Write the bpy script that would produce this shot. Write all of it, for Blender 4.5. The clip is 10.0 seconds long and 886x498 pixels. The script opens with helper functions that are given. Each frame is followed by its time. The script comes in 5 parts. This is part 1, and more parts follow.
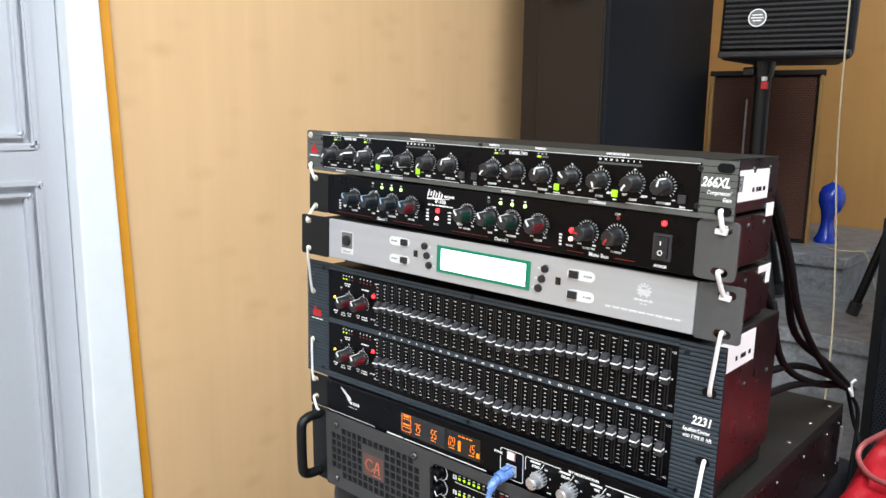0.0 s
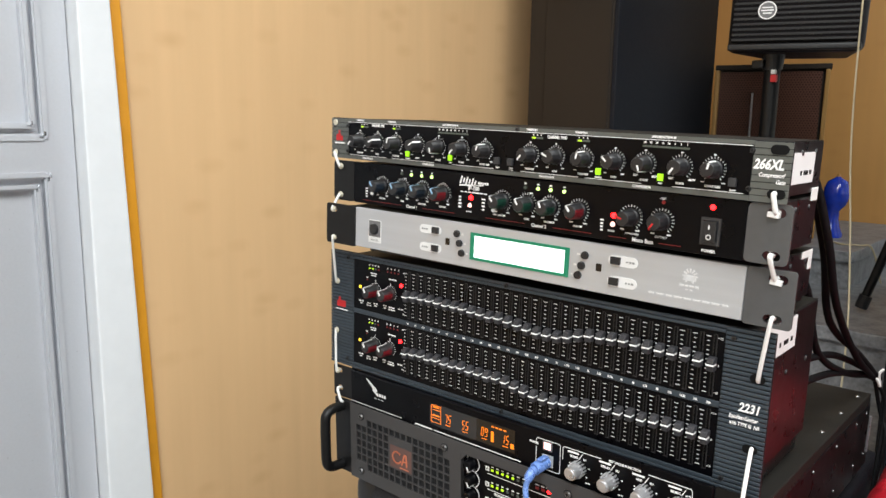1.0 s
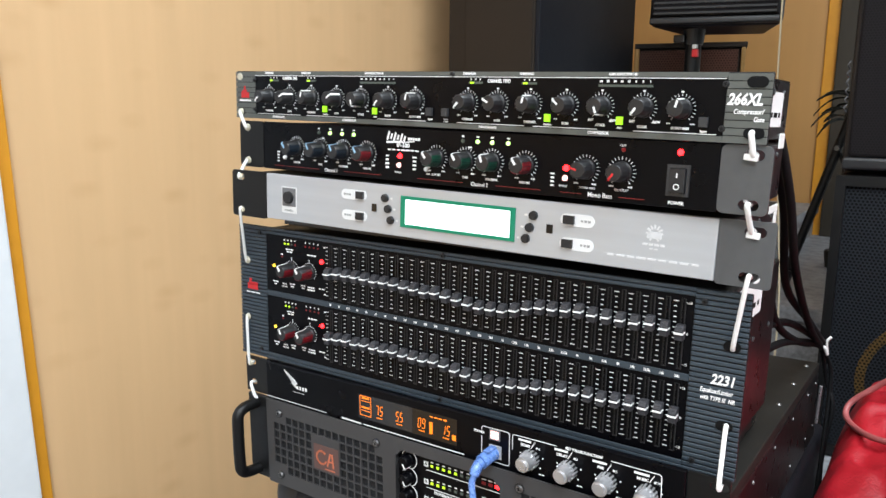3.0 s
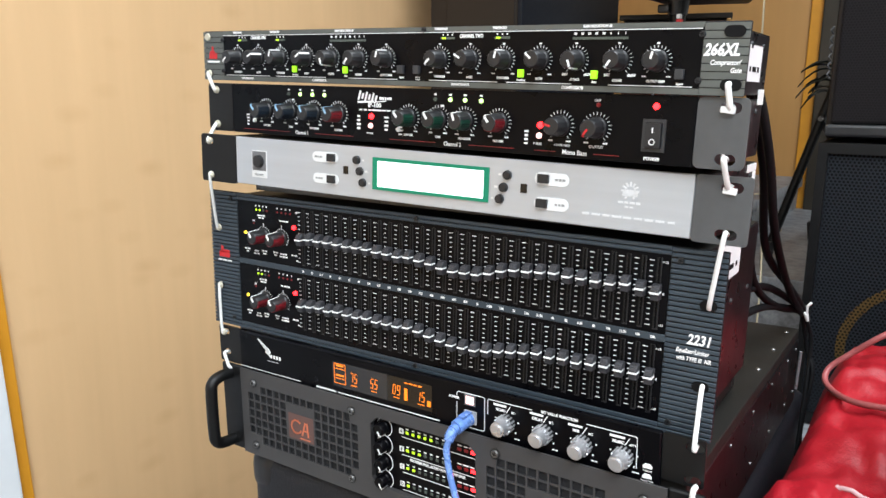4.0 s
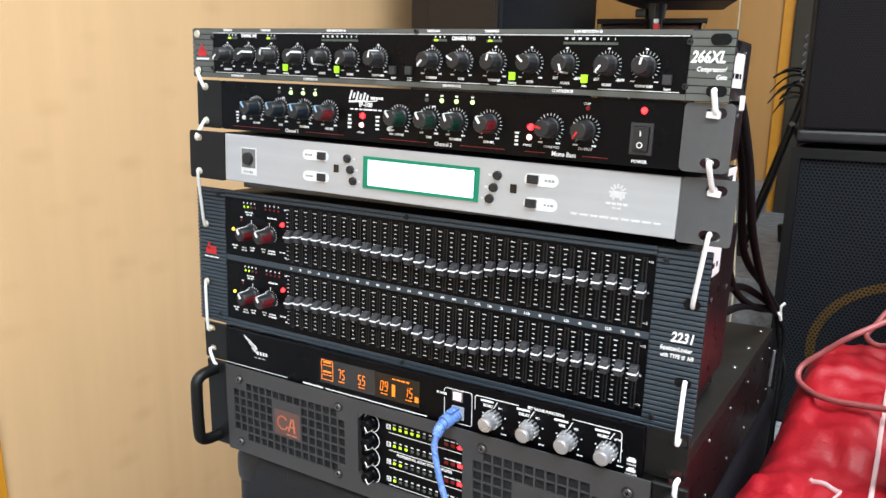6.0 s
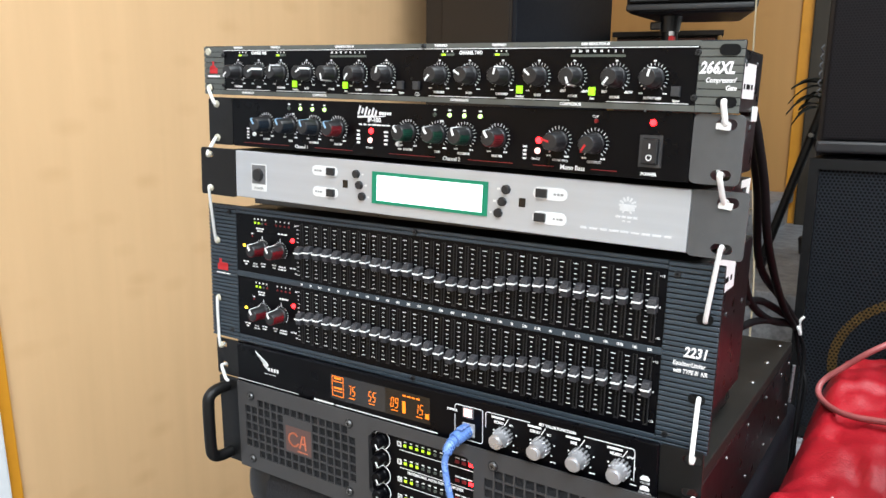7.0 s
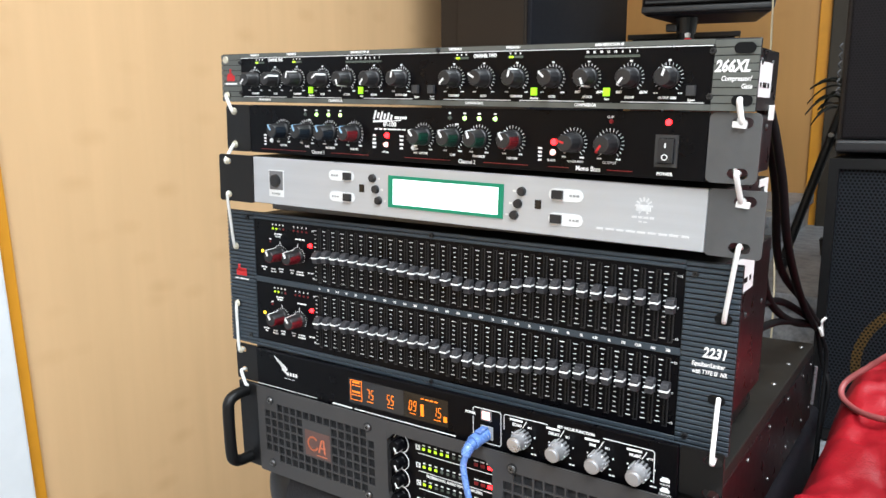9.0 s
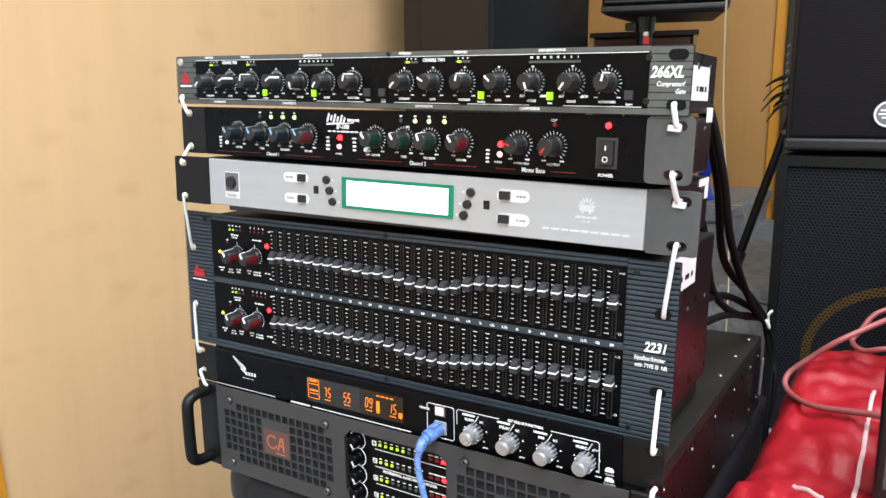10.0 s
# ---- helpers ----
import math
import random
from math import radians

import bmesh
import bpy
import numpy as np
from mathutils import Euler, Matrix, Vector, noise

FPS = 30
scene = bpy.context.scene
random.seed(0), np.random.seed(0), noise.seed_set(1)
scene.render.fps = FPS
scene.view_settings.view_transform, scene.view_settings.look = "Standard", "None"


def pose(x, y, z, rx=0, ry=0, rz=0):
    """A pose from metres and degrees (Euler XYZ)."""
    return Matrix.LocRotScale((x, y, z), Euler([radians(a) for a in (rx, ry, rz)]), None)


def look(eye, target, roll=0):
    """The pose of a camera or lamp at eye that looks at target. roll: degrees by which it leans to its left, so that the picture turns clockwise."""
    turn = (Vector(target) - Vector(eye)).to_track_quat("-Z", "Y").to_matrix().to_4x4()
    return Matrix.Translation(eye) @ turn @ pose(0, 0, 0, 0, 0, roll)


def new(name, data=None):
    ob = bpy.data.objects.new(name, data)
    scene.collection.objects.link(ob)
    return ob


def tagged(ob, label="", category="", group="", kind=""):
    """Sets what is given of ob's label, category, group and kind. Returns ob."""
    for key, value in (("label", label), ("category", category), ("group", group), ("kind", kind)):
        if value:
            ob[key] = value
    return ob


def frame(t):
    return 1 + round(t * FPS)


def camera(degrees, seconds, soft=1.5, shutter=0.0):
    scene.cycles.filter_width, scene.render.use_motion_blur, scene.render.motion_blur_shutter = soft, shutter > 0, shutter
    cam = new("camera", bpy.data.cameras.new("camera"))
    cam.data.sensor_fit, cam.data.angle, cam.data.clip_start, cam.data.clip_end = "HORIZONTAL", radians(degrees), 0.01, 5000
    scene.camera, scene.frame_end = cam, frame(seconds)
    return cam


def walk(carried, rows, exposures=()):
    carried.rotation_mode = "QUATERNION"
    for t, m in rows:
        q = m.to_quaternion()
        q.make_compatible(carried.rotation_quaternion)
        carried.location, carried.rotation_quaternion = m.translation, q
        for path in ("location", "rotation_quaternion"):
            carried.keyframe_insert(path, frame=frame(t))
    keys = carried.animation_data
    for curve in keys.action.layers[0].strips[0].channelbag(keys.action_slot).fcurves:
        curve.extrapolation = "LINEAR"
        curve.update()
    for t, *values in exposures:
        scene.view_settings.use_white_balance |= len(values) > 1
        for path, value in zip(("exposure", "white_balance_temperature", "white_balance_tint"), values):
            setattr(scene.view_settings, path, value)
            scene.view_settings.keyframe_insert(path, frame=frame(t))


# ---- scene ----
cam = camera(62.0, 10.0)
PATH = [
    (0, (0.6830, -0.5111, 1.3139), (-0.3854, 0.6490, 1.0443), 0.79),
    (0.5, (0.6740, -0.5221, 1.3045), (-0.4234, 0.6084, 1.0256), 0.57),
    (1, (0.6470, -0.5307, 1.3012), (-0.4070, 0.6418, 1.0284), 0.82),
    (1.5, (0.6287, -0.5074, 1.2916), (-0.3611, 0.7205, 1.0224), -0.04),
    (2, (0.6050, -0.4751, 1.2724), (-0.3409, 0.7894, 1.0150), 0.21),
    (2.2, (0.5970, -0.4796, 1.2683), (-0.3418, 0.7889, 1.0047), 0.36),
    (3.3, (0.5856, -0.4657, 1.2559), (-0.3200, 0.8208, 0.9650), 0.23),
    (3.5, (0.5856, -0.4596, 1.2470), (-0.3164, 0.8276, 0.9478), 0.04),
    (4, (0.5891, -0.4586, 1.2469), (-0.2980, 0.8325, 0.9212), 0.32),
    (4.5, (0.5897, -0.4559, 1.2453), (-0.2842, 0.8400, 0.9031), 0.04),
    (5, (0.5887, -0.4498, 1.2280), (-0.2811, 0.8399, 0.8535), -0.60),
    (5.5, (0.5870, -0.4592, 1.2367), (-0.2711, 0.8389, 0.8642), 0.24),
    (6, (0.5837, -0.4738, 1.2480), (-0.2545, 0.8494, 0.9216), 1.26),
    (7.5, (0.5893, -0.4633, 1.2468), (-0.3016, 0.8329, 0.9533), 0.42),
    (8, (0.5842, -0.4681, 1.2460), (-0.3104, 0.8243, 0.9471), 0.56),
    (8.5, (0.5849, -0.4682, 1.2458), (-0.3181, 0.8194, 0.9515), 0.32),
    (9, (0.5897, -0.4670, 1.2452), (-0.3197, 0.8187, 0.9625), -0.25),
    (9.5, (0.5897, -0.4722, 1.2459), (-0.3252, 0.8108, 0.9687), -0.15),
    (10, (0.6092, -0.4687, 1.2506), (-0.2478, 0.8505, 0.9585), -0.38),
]
walk(cam, [(t, look(eye, target, roll)) for t, eye, target, roll in PATH],
     [(0, 0.02, 6500, 10), (0.5, -0.2, 7000, 11), (1.0, -0.22, 7000, 11), (1.5, -0.2, 7100, 12), (2.0, -0.15, 6800, 11), (3.5, -0.02, 6500, 10), (4.5, 0.04, 6500, 10), (5.5, 0.10, 6500, 10), (10.0, 0.08, 6500, 10)])

# ---- light ----
world = bpy.data.worlds.new("room_air")
scene.world = world
world.use_nodes = True
world.node_tree.nodes["Background"].inputs[0].default_value = (0.85, 0.92, 1.0, 1)
world.node_tree.nodes["Background"].inputs[1].default_value = 0.15


def ceiling_lamp(x, y, z, sx, sy, watts, colour):
    data = bpy.data.lights.new("ceiling_tube_light", "AREA")
    data.shape, data.size, data.size_y, data.energy, data.color = "RECTANGLE", sx, sy, watts, colour
    ob = new("ceiling_tube_light", data)
    ob.location = (x, y, z)
    return ob


ceiling_lamp(1.9, -0.8, 2.93, 1.2, 1.8, 66, (0.86, 0.94, 1.0))
ceiling_lamp(1.0, -1.7, 2.93, 1.0, 1.4, 86, (0.86, 0.94, 1.0))
ceiling_lamp(1.1, 0.1, 2.93, 0.8, 1.4, 46, (0.86, 0.94, 1.0))


# ---- materials ----
def lin(r, g, b):
    return tuple(((c / 255 + 0.055) / 1.055) ** 2.4 if c > 10 else c / 255 / 12.92 for c in (r, g, b))


def mat(name, rgb, rough=0.5, metal=0.0, vary=0.12, scale=60.0, bump=0.0, coarse=6.0, emit=0.0, coat=0.0, stretch=(1, 1, 1), spec=0.5, alpha_glass=0.0, random_vary=0.0):
    m = bpy.data.materials.new(name)
    m.use_nodes = True
    nt = m.node_tree
    bsdf = nt.nodes["Principled BSDF"]
    c = lin(*rgb)
    bsdf.inputs["Roughness"].default_value = rough
    bsdf.inputs["Metallic"].default_value = metal
    bsdf.inputs["Coat Weight"].default_value = coat
    bsdf.inputs["Coat Roughness"].default_value = 0.08
    bsdf.inputs["Specular IOR Level"].default_value = spec
    bsdf.inputs["Transmission Weight"].default_value = alpha_glass
    if emit:
        bsdf.inputs["Base Color"].default_value = (*c, 1)
        bsdf.inputs["Emission Color"].default_value = (*c, 1)
        bsdf.inputs["Emission Strength"].default_value = emit
        return m
    tc = nt.nodes.new("ShaderNodeTexCoord")
    mp = nt.nodes.new("ShaderNodeMapping")
    mp.inputs["Scale"].default_value = stretch
    nt.links.new(tc.outputs["Object"], mp.inputs[0])
    fine, big = nt.nodes.new("ShaderNodeTexNoise"), nt.nodes.new("ShaderNodeTexNoise")
    fine.inputs["Scale"].default_value, big.inputs["Scale"].default_value = scale, coarse
    fine.inputs["Detail"].default_value = 4
    for n in (fine, big):
        nt.links.new(mp.outputs[0], n.inputs["Vector"])
    add = nt.nodes.new("ShaderNodeMath")
    add.operation = "ADD"
    nt.links.new(fine.outputs["Fac"], add.inputs[0])
    nt.links.new(big.outputs["Fac"], add.inputs[1])
    ramp = nt.nodes.new("ShaderNodeMapRange")
    ramp.inputs["From Min"].default_value, ramp.inputs["From Max"].default_value = 0.6, 1.4
    ramp.inputs["To Min"].default_value, ramp.inputs["To Max"].default_value = 1 - vary, 1 + vary
    nt.links.new(add.outputs[0], ramp.inputs["Value"])
    mul = nt.nodes.new("ShaderNodeMix")
    mul.data_type, mul.blend_type = "RGBA", "MULTIPLY"
    mul.inputs["Factor"].default_value = 1
    mul.inputs["A"].default_value = (*c, 1)
    last = ramp.outputs[0]
    if random_vary:
        info = nt.nodes.new("ShaderNodeObjectInfo")
        r2 = nt.nodes.new("ShaderNodeMapRange")
        r2.inputs["To Min"].default_value, r2.inputs["To Max"].default_value = 1 - random_vary, 1 + random_vary
        nt.links.new(info.outputs["Random"], r2.inputs["Value"])
        mm = nt.nodes.new("ShaderNodeMath")
        mm.operation = "MULTIPLY"
        nt.links.new(last, mm.inputs[0])
        nt.links.new(r2.outputs[0], mm.inputs[1])
        last = mm.outputs[0]
    nt.links.new(last, mul.inputs["B"])
    nt.links.new(mul.outputs["Result"], bsdf.inputs["Base Color"])
    rr = nt.nodes.new("ShaderNodeMapRange")
    rr.inputs["To Min"].default_value, rr.inputs["To Max"].default_value = max(0.02, rough - 0.1), min(1, rough + 0.1)
    nt.links.new(fine.outputs["Fac"], rr.inputs["Value"])
    nt.links.new(rr.outputs[0], bsdf.inputs["Roughness"])
    if bump:
        b = nt.nodes.new("ShaderNodeBump")
        b.inputs["Strength"].default_value, b.inputs["Distance"].default_value = bump, 0.001
        nt.links.new(fine.outputs["Fac"], b.inputs["Height"])
        nt.links.new(b.outputs[0], bsdf.inputs["Normal"])
    return m


def perforated(name, rgb_metal, rgb_hole, pitch, rough=0.5, axis="XZ", hole=0.35):
    """A sheet with a staggered pattern of round holes, as colour and relief."""
    m = mat(name, rgb_metal, rough, 0.0, 0.1, 80, spec=0.12)
    nt = m.node_tree
    bsdf = nt.nodes["Principled BSDF"]
    tc = nt.nodes.new("ShaderNodeTexCoord")
    sep = nt.nodes.new("ShaderNodeSeparateXYZ")
    nt.links.new(tc.outputs["Object"], sep.inputs[0])

    def op(kind, a, b=None):
        n = nt.nodes.new("ShaderNodeMath")
        n.operation = kind
        for i, v in enumerate((a, b)):
            if v is None:
                continue
            if isinstance(v, (int, float)):
                n.inputs[i].default_value = v
            else:
                nt.links.new(v, n.inputs[i])
        return n.outputs[0]

    g = 4 * math.pi / (math.sqrt(3) * pitch)
    up = op("MULTIPLY", sep.outputs[axis[1]], g)
    across = op("MULTIPLY", sep.outputs[axis[0]], g * 0.866)
    pair = op("MULTIPLY", op("COSINE", op("MULTIPLY", up, 0.5)), op("COSINE", across))
    field = op("ADD", op("COSINE", up), op("MULTIPLY", pair, 2.0))
    dots = op("GREATER_THAN", field, hole)
    old = bsdf.inputs["Base Color"].links[0].from_socket
    mix = nt.nodes.new("ShaderNodeMix")
    mix.data_type = "RGBA"
    nt.links.new(dots, mix.inputs["Factor"])
    nt.links.new(old, mix.inputs["A"])
    mix.inputs["B"].default_value = (*lin(*rgb_hole), 1)
    nt.links.new(mix.outputs["Result"], bsdf.inputs["Base Color"])
    bp = nt.nodes.new("ShaderNodeBump")
    bp.invert = True
    bp.inputs["Strength"].default_value, bp.inputs["Distance"].default_value = 0.8, 0.001
    nt.links.new(dots, bp.inputs["Height"])
    nt.links.new(bp.outputs[0], bsdf.inputs["Normal"])
    return m


def laminate(name, rgb, spot):
    """Pale bamboo-print laminate: fine upright grain, soft clouds and small darker knots."""
    m = mat(name, rgb, 0.42, 0, 0.065, 30, 0.05, 1.3, stretch=(1, 1, 0.06))
    nt = m.node_tree
    bsdf = nt.nodes["Principled BSDF"]
    tc = nt.nodes.new("ShaderNodeTexCoord")
    mp = nt.nodes.new("ShaderNodeMapping")
    mp.inputs["Scale"].default_value = (1, 1, 1.9)
    nt.links.new(tc.outputs["Object"], mp.inputs[0])
    vor = nt.nodes.new("ShaderNodeTexVoronoi")
    vor.inputs["Scale"].default_value = 9.0
    nt.links.new(mp.outputs[0], vor.inputs["Vector"])
    r = nt.nodes.new("ShaderNodeMapRange")
    r.inputs["From Min"].default_value, r.inputs["From Max"].default_value = 0.05, 0.32
    r.inputs["To Min"].default_value, r.inputs["To Max"].default_value = 0.32, 0.0
    nt.links.new(vor.outputs["Distance"], r.inputs["Value"])
    ns = nt.nodes.new("ShaderNodeTexNoise")
    ns.inputs["Scale"].default_value = 14
    nt.links.new(mp.outputs[0], ns.inputs["Vector"])
    mm = nt.nodes.new("ShaderNodeMath")
    mm.operation = "MULTIPLY"
    nt.links.new(r.outputs[0], mm.inputs[0])
    nt.links.new(ns.outputs["Fac"], mm.inputs[1])
    old = bsdf.inputs["Base Color"].links[0].from_socket
    mix = nt.nodes.new("ShaderNodeMix")
    mix.data_type = "RGBA"
    nt.links.new(mm.outputs[0], mix.inputs["Factor"])
    nt.links.new(old, mix.inputs["A"])
    mix.inputs["B"].default_value = (*lin(*spot), 1)
    nt.links.new(mix.outputs["Result"], bsdf.inputs["Base Color"])
    return m


M = {
    "wall": laminate("bamboo_laminate", (220, 181, 136), (172, 124, 75)),
    "wall_back": laminate("amber_laminate", (190, 142, 84), (160, 108, 60)),
    "orange": mat("orange_trim_paint", (214, 146, 40), 0.45, 0, 0.08, 40, 0.1),
    "white": mat("white_frame_paint", (226, 229, 233), 0.5, 0, 0.04, 30, 0.05),
    "door": mat("silver_door_paint", (196, 199, 206), 0.32, 0.25, 0.04, 240, 0.0, 2.5),
    "plaster": mat("pale_plaster", (214, 214, 210), 0.8, 0, 0.05, 20, 0.15),
    "floor": mat("grey_floor_tile", (96, 94, 92), 0.35, 0, 0.1, 14, 0.05),
    "granite": mat("grey_granite", (134, 137, 142), 0.45, 0, 0.5, 130, 0.1, 30),
    "column": mat("brushed_metal_column", (70, 64, 56), 0.35, 0.5, 0.1, 60, 0, 6, stretch=(1, 1, 0.1)),
    "black": mat("black_powder_coat", (12, 12, 13), 0.45, 0.0, 0.15, 120, 0.15, spec=0.35),
    "chassis": mat("black_sheet_steel", (12, 10, 12), 0.30, 0.0, 0.15, 60, 0.03, spec=1.0),
    "ear": mat("charcoal_ear_paint", (92, 93, 95), 0.45, 0.5, 0.1, 160, 0.12),
    "gloss": mat("black_gloss_print", (6, 6, 9), 0.3, 0, 0.2, 40, 0, spec=0.13),
    "grey_green": mat("grey_green_paint", (98, 101, 98), 0.45, 0.4, 0.08, 120, 0.1),
    "slate": mat("slate_blue_paint", (59, 69, 78), 0.42, 0.25, 0.08, 150, 0.1, random_vary=0.05),
    # slate darkened to hold the shade of the grooves
    "slate_dark": mat("slate_blue_groove", (11, 13, 17), 0.5, 0.2, 0.1, 100),
    "silver": mat("brushed_silver_panel", (192, 195, 200), 0.38, 0.45, 0.06, 200, 0.05, 5, stretch=(0.05, 1, 1)),
    "amp": mat("gunmetal_panel", (72, 71, 72), 0.45, 0.3, 0.07, 200, 0.08, 5),
    "dusty": mat("dusty_black_steel", (27, 25, 22), 0.6, 0, 0.2, 30, 0.05, 12, spec=0.3),
    "foam": mat("dark_filter_foam", (30, 30, 33), 0.9, 0, 0.6, 700, 0.6, 60),
    "knob": mat("black_rubber_knob", (33, 33, 35), 0.4, 0, 0.12, 120, 0.1),
    "slot_edge": mat("worn_slot_edge", (36, 36, 40), 0.4, 0.2, 0.3, 60),
    "cap": mat("grey_fader_cap", (56, 56, 60), 0.42, 0, 0.12, 200, 0.1, random_vary=0.12),
    "print": mat("white_print", (242, 242, 242), 0.5, 0, 0.03),
    "grey_print": mat("grey_print", (150, 150, 150), 0.5, 0, 0.05),
    "red_print": mat("red_print", (196, 36, 40), 0.5, 0, 0.05),
    "red_line": mat("dark_red_line", (120, 26, 26), 0.5, 0, 0.05),
    "orange_print": mat("orange_print", (206, 116, 84), 0.5, 0, 0.05),
    "knob_red": mat("dark_red_knob_face", (104, 15, 25), 0.4, 0, 0.1),
    "knob_green": mat("dark_green_knob_face", (5, 56, 42), 0.4, 0, 0.1),
    "knob_blue": mat("blue_grey_knob_face", (18, 30, 42), 0.4, 0, 0.1),
    "line_blue": mat("pale_blue_line", (150, 190, 222), 0.5, 0, 0.05),
    "aluminium": mat("bright_turned_aluminium", (206, 206, 210), 0.3, 0.75, 0.02, 30, 0.0, 3),
    "badge_red": mat("dull_red_badge", (100, 74, 69), 0.5, 0.1, 0.06),
    "socket": mat("pale_socket_steel", (176, 178, 182), 0.4, 0.3, 0.05),
    "chrome": mat("turned_aluminium", (222, 222, 226), 0.3, 0.85, 0.04, 400),
    "screw": mat("dull_screw_steel", (120, 120, 120), 0.35, 0.85, 0.15, 200),
    "cream": mat("cream_screw_cap", (196, 190, 172), 0.5, 0, 0.08),
    "tie": mat("white_nylon", (232, 232, 230), 0.4, 0, 0.05, 80, 0.05),
    "sticker": mat("white_paper_label", (226, 226, 226), 0.6, 0, 0.03),
    "crest": mat("pale_crest_print", (218, 219, 221), 0.5, 0, 0.04),
    "ink": mat("black_ink", (9, 9, 10), 0.7, spec=0.2),
    "button_dark": mat("dark_push_button", (52, 52, 54), 0.5, 0, 0.08),
    "rocker_bezel": mat("dark_switch_bezel", (48, 48, 50), 0.45, 0, 0.08),
    "button_grey": mat("grey_push_button", (112, 112, 114), 0.5, 0, 0.08),
    "led_green": mat("green_led", (150, 226, 34), emit=0.9),
    "led_level": mat("yellow_green_led", (176, 220, 40), emit=0.9),
    "led_lime": mat("lime_led", (205, 255, 150), emit=2.0),
    "led_off": mat("unlit_led", (78, 86, 80), 0.3),
    "led_red": mat("red_led", (255, 24, 28), emit=13.0),
    "led_pink": mat("pale_lit_led", (255, 196, 190), emit=1.8),
    "led_yellow": mat("yellow_led", (255, 214, 60), emit=2.0),
    "led_red_dim": mat("dim_red_led", (120, 14, 20), 0.4),
    "lcd": mat("lit_lcd", (236, 255, 250), emit=2.2),
    "lcd_green": mat("green_lit_lcd_rim", (0, 116, 86), emit=0.28),
    "digits": mat("orange_lit_segments", (255, 132, 24), emit=0.75),
    "window": mat("smoked_display_window", (22, 21, 21), 0.12, 0, 0.1),
    "window_b": mat("pale_smoked_display_window", (44, 43, 44), 0.15, 0, 0.1),
    "blue_cable": mat("blue_plastic_cable", (112, 150, 220), 0.26, 0, 0.2, 160, 0.3, coat=0.3, alpha_glass=0.25),
    "black_cable": mat("black_rubber_cable", (12, 12, 14), 0.65, 0, 0.15, 100, 0.1, spec=0.2),
    "pink_cable": mat("faded_red_cable", (150, 78, 78), 0.45, 0, 0.1, 100, 0.1),
    "red_cloth": mat("red_nylon_cloth", (150, 10, 26), 0.5, 0, 0.2, 420, 0.5, 14),
    "vinyl": mat("black_textured_vinyl", (22, 22, 27), 0.45, 0, 0.25, 500, 0.7, spec=0.45),
    "navy": mat("blue_black_cabinet_paint", (19, 23, 31), 0.6, 0, 0.12, 300, 0.3, spec=0.25),
    "umber": mat("brown_black_cabinet_paint", (42, 35, 29), 0.6, 0, 0.12, 200, 0.2, spec=0.25),
    "gold": mat("dull_gold_frame", (160, 122, 70), 0.45, 0.3, 0.1),
    "brown_mesh": perforated("brown_perforated_mesh", (92, 62, 52), (62, 40, 33), 0.0075),
    "black_mesh": perforated("black_perforated_mesh", (36, 39, 44), (9, 9, 11), 0.0054, hole=-0.1),
    "slot_mesh": perforated("black_slotted_mesh", (27, 24, 26), (13, 11, 12), 0.0042, 0.7, hole=-0.2),
    "cone": mat("straw_speaker_cone", (128, 98, 50), 0.7, 0, 0.2, 120, 0.3),
    "blue_glaze": mat("blue_glazed_plastic", (20, 56, 176), 0.2, 0, 0.25, 60, 0.2, 20, coat=0.4),
    "leaf": mat("dark_green_leaf", (26, 28, 20), 0.5, 0, 0.25, 40),
    "bark": mat("dark_stem", (36, 28, 22), 0.7, 0, 0.2, 60),
    "pale_cable": mat("cream_cable", (190, 178, 150), 0.5),
    "piping": mat("pale_piping", (205, 172, 172), 0.6),
    "yellow": mat("yellow_tape", (220, 196, 50), 0.5),
}


M["chassis"].node_tree.nodes["Principled BSDF"].inputs["IOR"].default_value = 1.6


# ---- building helpers ----
def part(name, bm, material, parent=None, label="", at=None):
    """Links a bmesh as one mesh object under a thing or a part."""
    me = bpy.data.meshes.new(name)
    bmesh.ops.recalc_face_normals(bm, faces=bm.faces)
    bm.to_mesh(me)
    bm.free()
    me.materials.append(M[material] if isinstance(material, str) else material)
    ob = new(name, me)
    if parent is not None:
        ob.parent = parent
    if at is not None:
        ob.matrix_basis = at
    if label:
        ob["label"] = label
    return ob


def like(ob, parent, at):
    """Another piece on the same mesh."""
    o = new(ob.name.split(".")[0], ob.data)
    o.parent = parent
    o.matrix_basis = at
    if "label" in ob:
        o["label"] = ob["label"]
    return o


def smooth(ob, angle=40):
    for p in ob.data.polygons:
        p.use_smooth = True
    ob.data.set_sharp_from_angle(angle=radians(angle))
    return ob


def thing(name, label, category, m, group="", kind=""):
    e = new(name)
    e.empty_display_size = 0.05
    e.matrix_basis = m
    return tagged(e, label, category, group, kind)


def box(x0, x1, y0, y1, z0, z1, bevel=0.0, bm=None, seg=2):
    bm = bm or bmesh.new()
    m = Matrix.LocRotScale(((x0 + x1) / 2, (y0 + y1) / 2, (z0 + z1) / 2), None, (x1 - x0, y1 - y0, z1 - z0))
    r = bmesh.ops.create_cube(bm, size=1, matrix=m)
    if bevel:
        es = list({e for v in r["verts"] for e in v.link_edges})
        bmesh.ops.bevel(bm, geom=es, offset=bevel, segments=seg, affect="EDGES", profile=0.6)
    return bm


